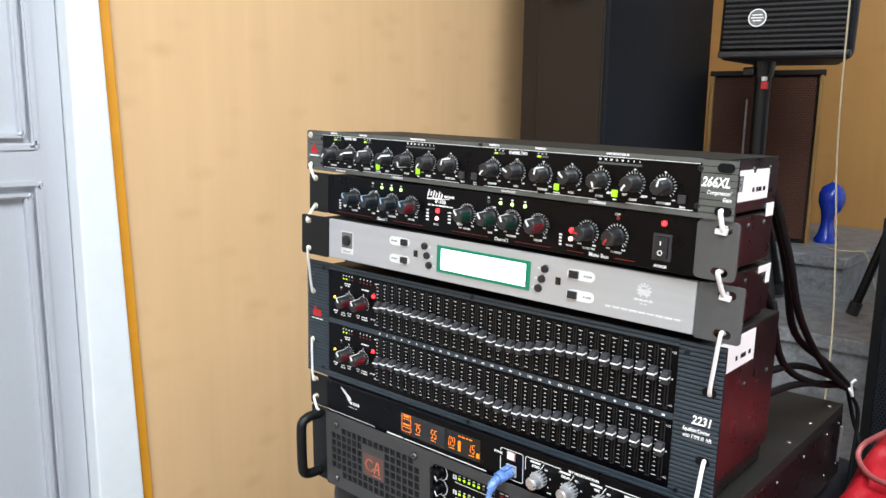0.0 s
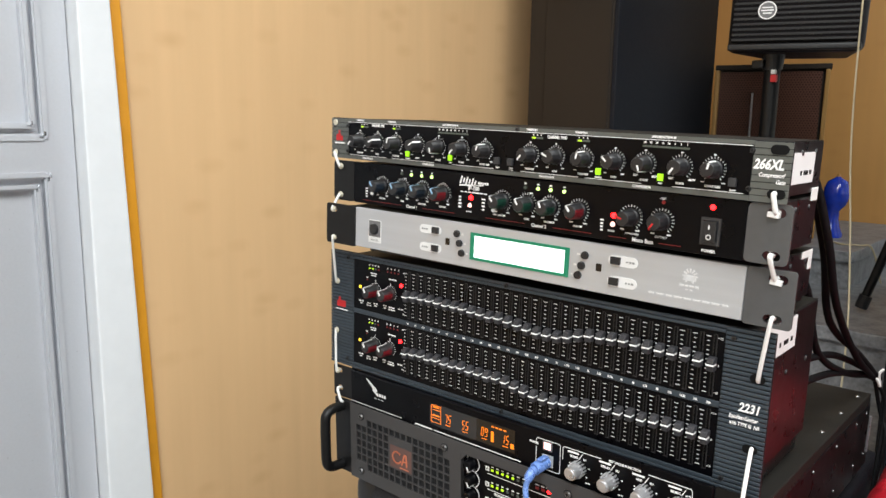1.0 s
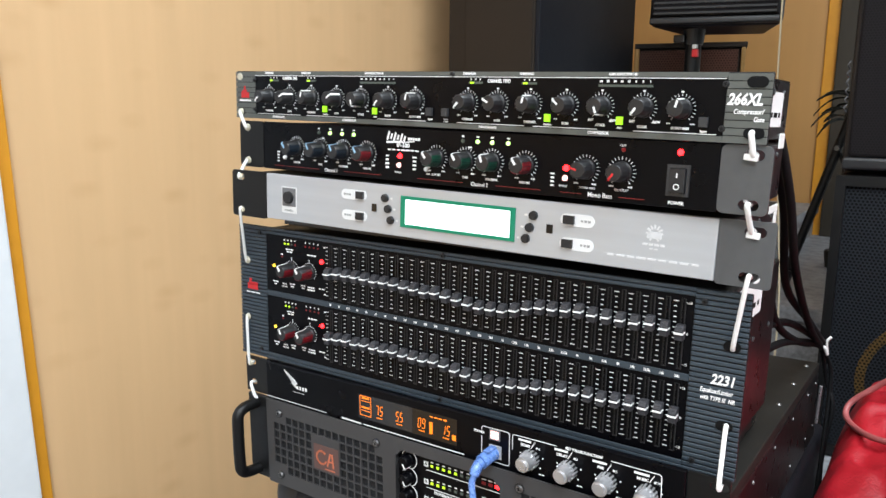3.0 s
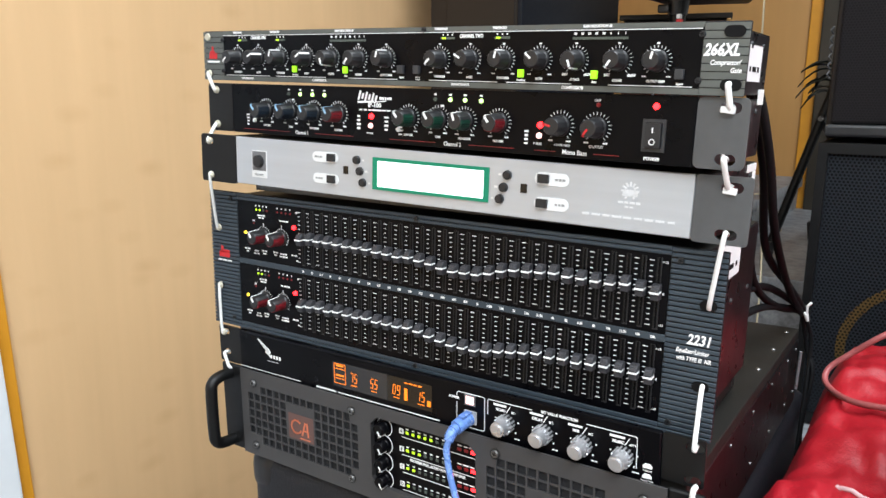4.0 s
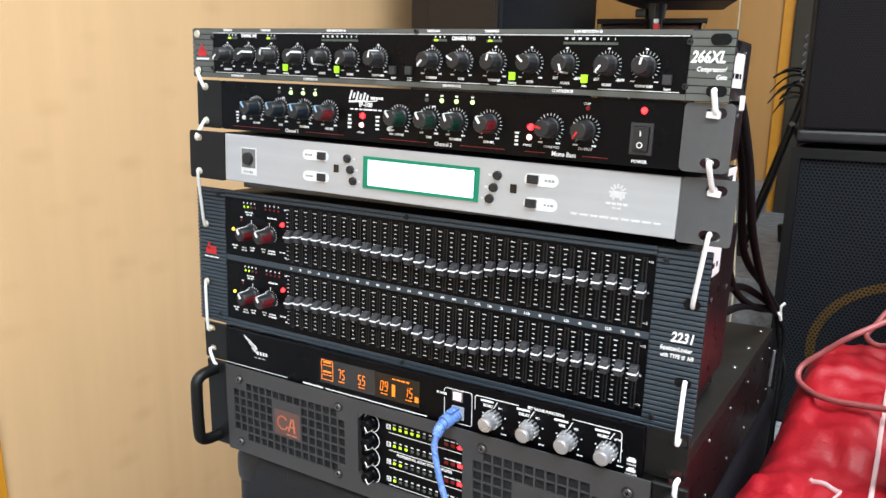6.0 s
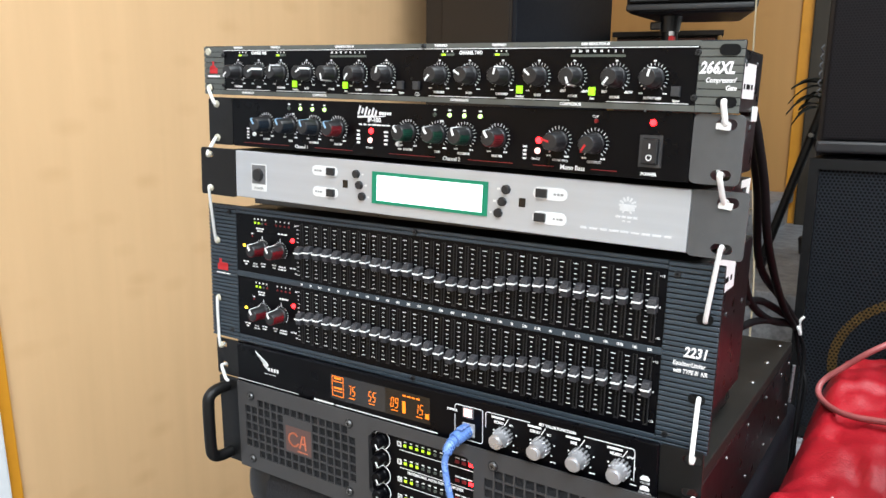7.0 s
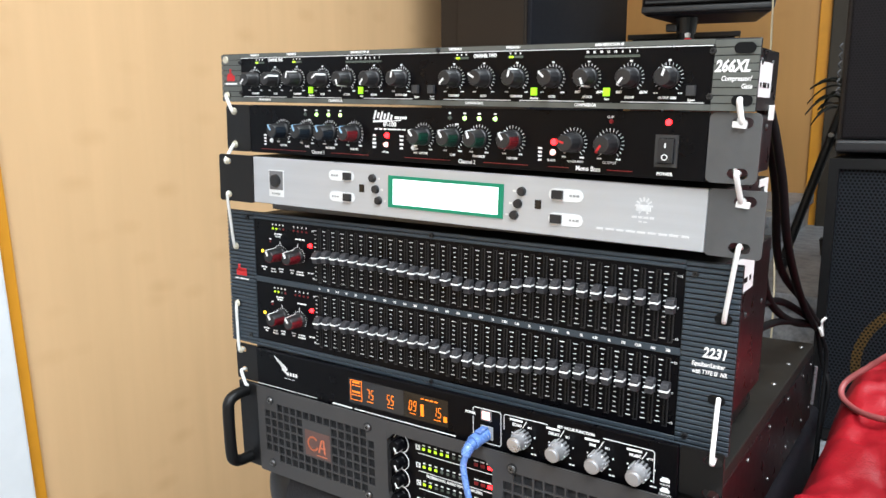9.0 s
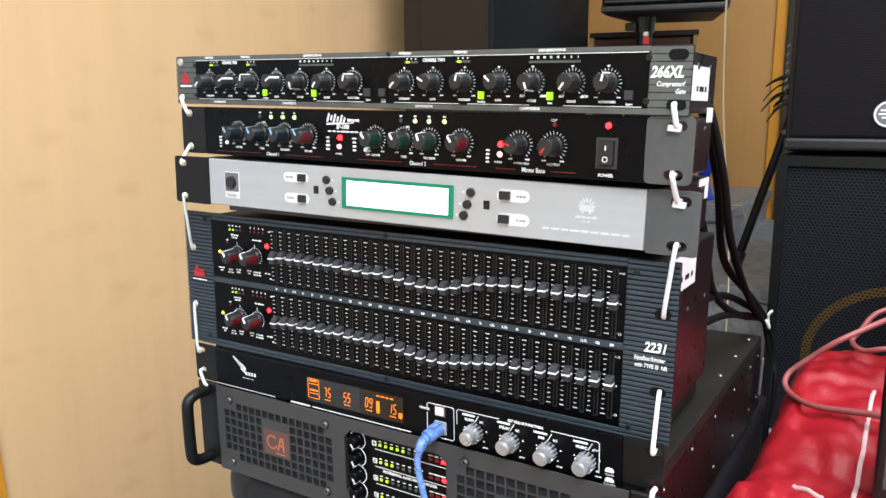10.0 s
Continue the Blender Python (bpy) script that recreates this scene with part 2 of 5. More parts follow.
def cyl(r1, r2, h, at, bm=None, seg=24, bevel=0.0):
    """A cone or cylinder along at's z, from its base."""
    bm = bm or bmesh.new()
    r = bmesh.ops.create_cone(bm, cap_ends=True, segments=seg, radius1=r1, radius2=r2, depth=h, matrix=at @ Matrix.Translation((0, 0, h / 2)))
    if bevel:
        es = [e for e in {e for v in r["verts"] for e in v.link_edges} if all((at.inverted() @ v.co).z > h * 0.99 for v in e.verts)]
        bmesh.ops.bevel(bm, geom=es, offset=bevel, segments=2, affect="EDGES")
    return bm


FRONT = pose(0, 0, 0, 90)  # its z looks out of a front panel


def out(u, v, d=0.0):
    """On a front panel at u across and v up, looking out; d metres proud."""
    return Matrix.Translation((u, -d, v)) @ FRONT


def tube(points, r, seg=8, bm=None, steps=6, flat=1.0):
    """A round cord through the points."""
    bm = bm or bmesh.new()
    P = [Vector(p) for p in points]
    if len(P) > 2 and steps > 1:
        Q = [P[0] * 2 - P[1]] + P + [P[-1] * 2 - P[-2]]
        pts = []
        for i in range(1, len(Q) - 2):
            a, b, c, d = Q[i - 1:i + 3]
            for k in range(steps):
                t = k / steps
                pts.append(0.5 * ((2 * b) + (c - a) * t + (2 * a - 5 * b + 4 * c - d) * t * t + (3 * b - a - 3 * c + d) * t ** 3))
        pts.append(P[-1])
    else:
        pts = P
    side = None
    rings = []
    for i, p in enumerate(pts):
        t = (pts[min(i + 1, len(pts) - 1)] - pts[max(i - 1, 0)]).normalized()
        if side is None:
            side = t.cross(Vector((0, 1, 0.01)))
            if side.length < 1e-3:
                side = t.cross(Vector((1, 0, 0)))
        side = (side - t * side.dot(t)).normalized()
        up = t.cross(side)
        rings.append([bm.verts.new(p + side * (r * math.cos(2 * math.pi * k / seg)) + up * (r * flat * math.sin(2 * math.pi * k / seg))) for k in range(seg)])
    for a, b in zip(rings, rings[1:]):
        for k in range(seg):
            bm.faces.new((a[k], a[(k + 1) % seg], b[(k + 1) % seg], b[k]))
    bm.faces.new(rings[0])
    bm.faces.new(rings[-1][::-1])
    return bm


def plate(u0, u1, v0, v1, holes, y0, y1, bm=None):
    """An upright plate, its face at y0 and its back at y1, with rectangular openings (u0, u1, v0, v1)."""
    bm = bm or bmesh.new()
    us = sorted({u0, u1, *(round(h[i], 5) for h in holes for i in (0, 1))})
    vs = sorted({v0, v1, *(round(h[i], 5) for h in holes for i in (2, 3))})
    nu, nv = len(us) - 1, len(vs) - 1
    solid = np.ones((nu, nv), bool)
    cu = (np.array(us[1:]) + np.array(us[:-1])) / 2
    cv = (np.array(vs[1:]) + np.array(vs[:-1])) / 2
    for h in holes:
        solid[np.ix_((cu > h[0]) & (cu < h[1]), (cv > h[2]) & (cv < h[3]))] = False
    grid = {}

    def vert(i, j, y):
        if (i, j, y) not in grid:
            grid[i, j, y] = bm.verts.new((us[i], y, vs[j]))
        return grid[i, j, y]

    for i in range(nu):
        for j in range(nv):
            if not solid[i, j]:
                continue
            for y in (y0, y1):
                bm.faces.new([vert(i, j, y), vert(i + 1, j, y), vert(i + 1, j + 1, y), vert(i, j + 1, y)])
            for di, dj, a, b in ((-1, 0, (i, j), (i, j + 1)), (1, 0, (i + 1, j), (i + 1, j + 1)), (0, -1, (i, j), (i + 1, j)), (0, 1, (i, j + 1), (i + 1, j + 1))):
                x, y_ = i + di, j + dj
                if not (0 <= x < nu and 0 <= y_ < nv) or not solid[x, y_]:
                    bm.faces.new([vert(*a, y0), vert(*b, y0), vert(*b, y1), vert(*a, y1)])
    return bm


def ear_plate(u0, u1, v0, v1, slots, y0, y1, radius=0.003):
    """A rack ear with rounded corners and slots (u, v, w, h) cut right through."""
    bm = bmesh.new()
    loops = []
    ring = []
    for cx, cz, a0 in ((u1 - radius, v1 - radius, 0), (u0 + radius, v1 - radius, 90), (u0 + radius, v0 + radius, 180), (u1 - radius, v0 + radius, 270)):
        for k in range(5):
            a = radians(a0 + 22.5 * k)
            ring.append((cx + radius * math.cos(a), cz + radius * math.sin(a)))
    loops.append(ring)
    for u, v, w, h in slots:
        r = h / 2
        loops.append([(u + (w / 2 - r) * sx + r * math.cos(radians(a0 + 22.5 * k)), v + r * math.sin(radians(a0 + 22.5 * k))) for sx, a0 in ((1, -90), (-1, 90)) for k in range(9)])
    sides = []
    for y in (y0, y1):
        edges, vs = [], []
        for lp in loops:
            ring = [bm.verts.new((x, y, z)) for x, z in lp]
            vs.append(ring)
            edges += [bm.edges.new((ring[i - 1], ring[i])) for i in range(len(ring))]
        bmesh.ops.triangle_fill(bm, use_beauty=True, use_dissolve=False, edges=edges)
        sides.append(vs)
    for a, b in zip(*sides):
        for i in range(len(a)):
            bm.faces.new((a[i - 1], a[i], b[i], b[i - 1]))
    return bm


def oval(u, v, w, h, d, bm=None, seg=8, thick=0.0004):
    """A flat lozenge with round ends on a front panel."""
    bm = bm or bmesh.new()
    r = min(w, h) / 2
    ring = []
    for sx, a0 in ((1, -90), (-1, 90)) if w >= h else ((1, 0), (-1, 180)):
        for k in range(seg + 1):
            a = radians(a0 + 180 * k / seg)
            cx, cz = (sx * (w / 2 - r), 0) if w >= h else (0, sx * (h / 2 - r))
            ring.append((u + cx + r * math.cos(a), v + cz + r * math.sin(a)))
    f = [bm.verts.new((x, -d - thick, z)) for x, z in ring]
    b = [bm.verts.new((x, -d, z)) for x, z in ring]
    bm.faces.new(f)
    for i in range(len(f)):
        bm.faces.new((f[i], f[i - 1], b[i - 1], b[i]))
    return bm


def bar(bm, u, v, w, h, d=0.0, thick=0.0003, turn=0.0):
    """A printed bar on a front panel, centred on u, v."""
    m = Matrix.Translation((u, -d - thick / 2, v)) @ Matrix.Rotation(radians(turn), 4, "Y") @ Matrix.Diagonal((w, thick, h, 1))
    bmesh.ops.create_cube(bm, size=1, matrix=m)
    return bm


def letter(bm, body, u, v, size, d=0.0, align="CENTER", wide=1.0, shear=0.0, turn=0.0, bold=0.0):
    """Adds writing to bm, standing on a front panel."""
    cu = bpy.data.curves.new("writing", "FONT")
    cu.body, cu.size, cu.align_x, cu.align_y, cu.shear = body, size, align, "CENTER", shear
    cu.extrude, cu.resolution_u, cu.offset = 0.00012, 2, bold
    ob = bpy.data.objects.new("writing", cu)
    scene.collection.objects.link(ob)
    bpy.context.view_layer.update()
    me = bpy.data.meshes.new_from_object(ob.evaluated_get(bpy.context.evaluated_depsgraph_get()))
    me.transform(Matrix.Translation((u, -d - 0.0002, v)) @ Matrix.Rotation(radians(-turn), 4, "Y") @ FRONT @ Matrix.Diagonal((wide, 1, 1, 1)))
    bm.from_mesh(me)
    bpy.data.objects.remove(ob)
    bpy.data.curves.remove(cu)
    bpy.data.meshes.remove(me)
    return bm


def scribble(bm, u, v, w, h, d=0.0, bits=5):
    """Unreadable small print: a row of short bars."""
    rnd = random.Random(round(u * 7919 + v * 104729))
    x = u - w / 2
    step = w / bits
    for k in range(bits):
        bar(bm, x + step * (k + 0.5), v, step * rnd.uniform(0.6, 0.92), h * rnd.uniform(0.75, 1), d)
    return bm


def ticks(bm, u, v, r, length, n=15, a0=-140, a1=140, d=0.0, width=0.0005):
    for k in range(n):
        a = a0 + (a1 - a0) * k / (n - 1)
        s, c = math.sin(radians(a)), math.cos(radians(a))
        bar(bm, u + (r + length / 2) * s, v + (r + length / 2) * c, width, length, d, turn=a)
    return bm


KNOBS = {}


def knob(parent, u, v, angle, style="rubber", d=0.0):
    """A fluted control knob with a pointer; angle in degrees clockwise from straight up."""
    kinds = {"rubber": (0.0070, 0.0058, 0.0140, "knob", "print", None), "small": (0.0058, 0.0048, 0.012, "knob", "print", None),
             "green": (0.0074, 0.0060, 0.0155, "knob", "print", "knob_green"), "red": (0.0074, 0.0060, 0.0155, "knob", "print", "knob_red"),
             "blue": (0.0074, 0.0060, 0.0155, "knob", "line_blue", "knob_blue"), "dark": (0.0074, 0.0060, 0.0155, "knob", "red_print", None), "red_blue": (0.0074, 0.0060, 0.0155, "knob", "line_blue", "knob_red"),
             "eq_red": (0.0072, 0.0058, 0.0165, "knob", "print", "knob_red"), "amp": (0.0062, 0.0056, 0.010, "gloss", "print", None)}
    rb, rt, h, body, line, face = kinds[style]
    if style not in KNOBS:
        bm = bmesh.new()
        n = 36
        lv = []
        for z, r, flute in ((0, rb, 0), (0.0022, rb, 0), (0.0028, rb * 0.9, 0.0), (0.0032, rb * 0.9, 0.055), (h - 0.001, rt, 0.055), (h, rt * 0.86, 0)):
            lv.append([bm.verts.new((r * (1 - flute * (k % 3 == 0)) * math.cos(2 * math.pi * k / n), r * (1 - flute * (k % 3 == 0)) * math.sin(2 * math.pi * k / n), z)) for k in range(n)])
        for a, b in zip(lv, lv[1:]):
            for k in range(n):
                bm.faces.new((a[k], a[(k + 1) % n], b[(k + 1) % n], b[k]))
        bm.faces.new(lv[-1])
        wl = {"eq_red": 0.0011, "green": 0.0009, "red": 0.0009, "blue": 0.0008, "red_blue": 0.0008}.get(style, 0.0007)
        line_bm = box(-wl, wl, rt * 0.1, rt * 0.87, h - 0.0002, h + 0.0003)
        s = (rb * 0.9 - rt) / h
        bmesh.ops.create_cube(line_bm, size=1, matrix=Matrix.Translation((0, (rt + rb * 0.9) / 2 + 0.0001, h * 0.58)) @ Matrix.Rotation(math.atan(s), 4, "X") @ Matrix.Diagonal((wl * 2.1, 0.0006, h * 0.82, 1)))
        KNOBS[style] = [bm, line_bm, None, None, None]
        k0 = KNOBS[style]
        face_bm = bmesh.new() if face else None
        if face:
            # a coloured fluted shell round the flank opposite the pointer
            rows = []
            for a in range(-78, 79, 6):
                q = 1.035 if (a // 6) % 2 else 0.985
                c, n = math.sin(radians(a)), -math.cos(radians(a))
                rows.append([face_bm.verts.new((c * r, n * r, z)) for r, z in ((rb * 0.9 * q, h * 0.22), (rt * q, h * 0.96), (rt * 0.9, h * 0.96), (rb * 0.8, h * 0.22))])
            for a, b in zip(rows, rows[1:]):
                for i in range(4):
                    face_bm.faces.new((a[i - 1], a[i], b[i], b[i - 1]))
            face_bm.faces.new(rows[0])
            face_bm.faces.new(rows[-1][::-1])
        k0[2] = smooth(part("knob", bm, body, parent, at=out(u, v, d) @ Matrix.Rotation(radians(-angle), 4, "Z")))
        k0[3] = part("pointer", line_bm, line, k0[2], "painted pointer line")
        k0[4] = part("insert", face_bm, face, k0[2], "coloured insert") if face else None
        return k0[2]
    k0 = KNOBS[style]
    o = like(k0[2], parent, out(u, v, d) @ Matrix.Rotation(radians(-angle), 4, "Z"))
    like(k0[3], o, Matrix())
    if k0[4]:
        like(k0[4], o, Matrix())
    return o


def led(parent, u, v, r, material, d=0.0, label=""):
    bm = cyl(r, r * 0.75, r * 0.7, out(u, v, d), seg=14)
    return smooth(part("indicator_light", bm, material, parent, label), 60)


def chip(parent, name, u, v, w, h, material, d=0.0, thick=0.001, label="", bevel=0.0002):
    """A small block on a front panel, centred."""
    return part(name, box(u - w / 2, u + w / 2, -d - thick, -d, v - h / 2, v + h / 2, bevel, seg=1), material, parent, label)


def screw(parent, u, v, r, d=0.0, material="screw"):
    bm = cyl(r, r * 0.8, 0.0014, out(u, v, d), seg=16)
    ob = part("screw", bm, material, parent)
    # slot's darkness drawn as two black bars
    b2 = bmesh.new()
    for a in (20, 110):
        bar(b2, u, v, r * 1.1, r * 0.22, d + 0.0014, 0.0001, a)
    part("cross_slot", b2, "ink", ob)
    return ob


def rocker(parent, u, v, w, h):
    sw = part("rocker_switch", plate(u - w / 2, u + w / 2, v - h / 2, v + h / 2, [(u - w * 0.36, u + w * 0.36, v - h * 0.4, v + h * 0.4)], -0.0022, 0), "rocker_bezel" if w > 0.0148 else "knob", parent, "black rocker switch in a bezel")
    bm = box(u - w * 0.34, u + w * 0.34, -0.0035, -0.0004, v - h * 0.38, v + h * 0.38, 0.0006)
    for vv in bm.verts:
        if vv.co.y < -0.002:
            vv.co.y -= abs(vv.co.z - v) * 0.14
    rk = part("rocker", bm, "knob", sw)
    m = bmesh.new()
    bar(m, u, v + h * 0.17, 0.0008, h * 0.15, 0.005, 0.0006)
    ticks(m, u, v - h * 0.19, 0.0014, 0.0006, 16, 0, 338, 0.005, 0.0007)
    part("marks", m, "print", rk)
    return sw


# ---- the room ----
WX, BY = -0.60, 2.2   # the side wall's face, the back wall's face
DOOR0, DOOR1 = -0.93, -0.027


def setting(name, bm, material, label, category):
    return tagged(part(name, bm, material), label, category, kind="structure")


setting("floor", box(-0.8, 3.4, -3.2, 2.4, -0.1, 0.0), "floor", "grey tiled floor under the platform and the loudspeakers", "floor")
# unseen ceiling, added to close the room and bounce light
setting("ceiling", box(-0.8, 3.4, -3.2, 2.4, 2.95, 3.05), "plaster", "unseen pale plaster ceiling added over the room", "ceiling")
setting("wall_side", box(WX - 0.12, WX, 0.067, BY + 0.1, 0, 2.95), "wall", "side wall clad in pale bamboo-print laminate", "wall")
setting("wall_side_front", box(WX - 0.12, WX, -3.1, DOOR0 - 0.075, 0, 2.95), "wall", "side wall in pale laminate beyond the door", "wall")
setting("wall_over_door", box(WX - 0.12, WX, DOOR0 - 0.075, 0.067, 2.12, 2.95), "wall", "laminate wall strip over the door", "wall")
setting("wall_back", box(WX, 0.168, BY, BY + 0.1, 0, 2.95), "wall_back", "back wall clad in amber laminate", "wall")
setting("wall_back_plain", box(0.30, 3.3, BY, BY + 0.1, 0, 2.95), "plaster", "plain pale back wall beyond the column", "wall")
# two unseen walls, added to shut the room and return the lamps' light
setting("wall_right", box(3.3, 3.4, -3.1, BY + 0.1, 0, 2.95), "plaster", "unseen pale wall added to close the room", "wall")
setting("wall_front", box(-0.72, 3.4, -3.2, -3.1, 0, 2.95), "plaster", "unseen pale wall added behind the camera", "wall")
setting("trim_door", box(WX - 0.02, WX + 0.008, 0.046, 0.0668, 0, 2.12, 0.002), "orange", "orange painted trim strip along the door frame", "trim")
setting("trim_back", box(0.168, 0.205, BY - 0.012, BY + 0.1, 0, 2.95, 0.003), "orange", "orange painted trim strip at the wall's end", "trim")
setting("column", box(0.205, 0.30, BY - 0.03, BY + 0.1, 0, 2.95, 0.004), "column", "brushed metal clad column beside the laminate wall", "column")

def lean(ob):
    """The old trim at the door leans a little, its top towards the door."""
    for v in ob.data.vertices:
        if 0.03 < v.co.y < 0.08:
            v.co.y -= 0.030 * (v.co.z - 0.85)


for ob in scene.objects:
    if ob.name in ("wall_side", "wall_over_door", "trim_door"):
        lean(ob)
frame_ob = tagged(new("door_frame"), "white painted door frame beside orange trim", "door frame", kind="structure")
lean(part("jamb", box(WX - 0.1, WX + 0.018, DOOR1, 0.0458, 0, 2.05, 0.004), "white", frame_ob))
part("jamb", box(WX - 0.1, WX + 0.018, DOOR0 - 0.073, DOOR0, 0, 2.05, 0.004), "white", frame_ob)
part("lintel", box(WX - 0.1, WX + 0.018, DOOR0 - 0.073, 0.0458, 2.0502, 2.12, 0.004), "white", frame_ob)

door = tagged(new("door_1"), "silver painted metal door with moulded panels, closed", "door", kind="structure")
DX = WX - 0.022
leaf_holes = [(-0.50 + 0.0, -0.068, 0.22, 1.212), (-0.50, -0.068, 1.262, 1.88), (-0.87, -0.555, 0.22, 1.212), (-0.87, -0.555, 1.262, 1.88)]
TURN_DOOR = Matrix.Translation((DX, 0, 0)) @ Matrix.Rotation(radians(90), 4, "Z")  # panel's u runs along y, its face looks to +x
part("door_leaf", plate(DOOR0 + 0.002, DOOR1 - 0.002, 0.006, 2.048, leaf_holes, 0.0, 0.03), "door", door, at=TURN_DOOR)
for h in leaf_holes:
    p = part("door_panel", box(h[0] - 0.004, h[1] + 0.004, 0.012, 0.026, h[2] - 0.004, h[3] + 0.004), "door", door, at=TURN_DOOR)
    for inset, lift, wide in ((0.0, 0.006, 0.011), (0.019, 0.0065, 0.009)):
        a, b, c, d = h[0] + inset, h[1] - inset, h[2] + inset, h[3] - inset
        bm = plate(a, b, c, d, [(a + wide, b - wide, c + wide, d - wide)], -lift + 0.003, 0.0125)
        bmesh.ops.bevel(bm, geom=[e for e in bm.edges if all(v.co.y < 0 for v in e.verts)], offset=0.003, segments=2, affect="EDGES")
        part("moulding", bm, "door", p)

# granite steps up to the platform
step_spec = [("step_low", 0.40, 0.755, 0.0, 0.40), ("step_middle", 1.12, 0.890, 0.0, 0.36), ("platform", 1.52, 0.992, 0.0, 0.0)]
for i, (nm, y0, top, base, run) in enumerate(step_spec):
    y1 = step_spec[i + 1][1] if i < 2 else BY
    x1 = 0.195 if i == 2 else 3.29
    setting(nm, box(WX + 0.001 if i == 2 else -0.12, x1 - (0.012 if i == 2 else 0), y0 + 0.015, (y1 + 0.015) if i == 0 else BY, 0, top - 0.03), "granite", "grey speckled granite riser of the platform steps", "step")
    setting(nm + "_tread", box(WX + 0.001 if i == 2 else -0.12, x1, y0, (y1 + 0.015) if i == 0 else BY - 0.002 * i, top - 0.03, top, 0.004), "granite", "grey granite tread slab with a rounded front edge", "step")


# ---- loudspeakers round the rack ----
def bass_cabinet():
    t = thing("bass_loudspeaker", "black vinyl bass loudspeaker with a mesh front, under the stacked amplifier", "loudspeaker", pose(0.0235, 0.010, 0))
    w, d, h = 0.4505, 0.52, 0.888
    smooth(part("cabinet", box(0, w, 0.0, d, 0, h, 0.022, seg=5), "vinyl", t))
    part("grille", box(0.012, w - 0.012, -0.006, 0.014, 0.03, h - 0.056, 0.006), "black_mesh", t, "black perforated steel grille")
    for u in (0.02, w - 0.02):
        smooth(part("corner_cap", box(u - 0.021, u + 0.021, -0.001, 0.05, h - 0.045, h + 0.001, 0.018, seg=4), "knob", t))
    return t


bass_cabinet()


def tall_cabinet():
    t = thing("tall_loudspeaker", "tall brown-black wooden loudspeaker cabinet with a blue-black side", "loudspeaker", pose(-0.473, 1.03, 0))
    w, d, h = 0.245, 0.56, 2.3
    part("cabinet", box(0, w - 0.012, 0, d, 0, h, 0.003), "umber", t)
    part("side_panel", box(w - 0.0118, w, 0.003, d - 0.002, 0.002, h - 0.002, 0.002), "navy", t, "blue-black painted side panel")
    part("baffle", box(0.05, w - 0.016, -0.004, 0.0, 0.03, h - 0.03, 0.0015), "umber", t)
    bm = bmesh.new()
    for z in (1.62, 1.66):
        tube([(0.10, -0.004, z - 0.005), (0.10, -0.022, z - 0.005), (0.18, -0.022, z - 0.005), (0.18, -0.004, z - 0.005)], 0.005, 8, bm, 2)
    part("handle", bm, "chrome", t, "steel carrying handle")
    return t


tall_cabinet()


def stand_speaker():
    t = thing("stand_loudspeaker", "small black loudspeaker with slotted grille on a tripod stand", "loudspeaker", pose(-0.036, 1.175, 1.464, 0, 1.2, 9))
    w, h = 0.275, 0.42
    bm = box(0, w, 0.012, 0.22, 0, h, 0.02, seg=4)
    for v in bm.verts:
        if v.co.y > 0.1:
            v.co.x = w / 2 + (v.co.x - w / 2) * 0.72
    smooth(part("cabinet", bm, "vinyl", t))
    part("grille", box(0.008, w - 0.008, 0, 0.016, 0.02, h - 0.01, 0.006), "slot_mesh", t, "dark slotted metal grille")
    first = part("slat", box(0.012, w - 0.012, -0.0022, 0.0002, 0, 0.0052, 0.0009, seg=1), "knob", t, at=Matrix.Translation((0, 0, 0.024)))
    for k in range(1, 35):
        like(first, t, Matrix.Translation((0, 0, 0.024 + 0.0111 * k)))
    smooth(part("lower_lip", box(0.004, w - 0.004, -0.001, 0.03, 0.004, 0.018, 0.004, seg=3), "knob", t))
    bm = bmesh.new()
    ticks(bm, 0.082, 0.088, 0.0165, 0.0025, 40, 0, 351, 0.0034, 0.0028)
    for dz, ww in ((0.006, 0.022), (0.0, 0.026), (-0.006, 0.018)):
        bar(bm, 0.082, 0.088 + dz, ww, 0.0026, 0.0034, 0.0006)
    b = part("badge", cyl(0.019, 0.019, 0.0016, out(0.082, 0.088, 0.0015), seg=32), "button_grey", t, "round silver maker's badge")
    part("badge_ring", bm, "print", b)
    return t


stand_speaker()


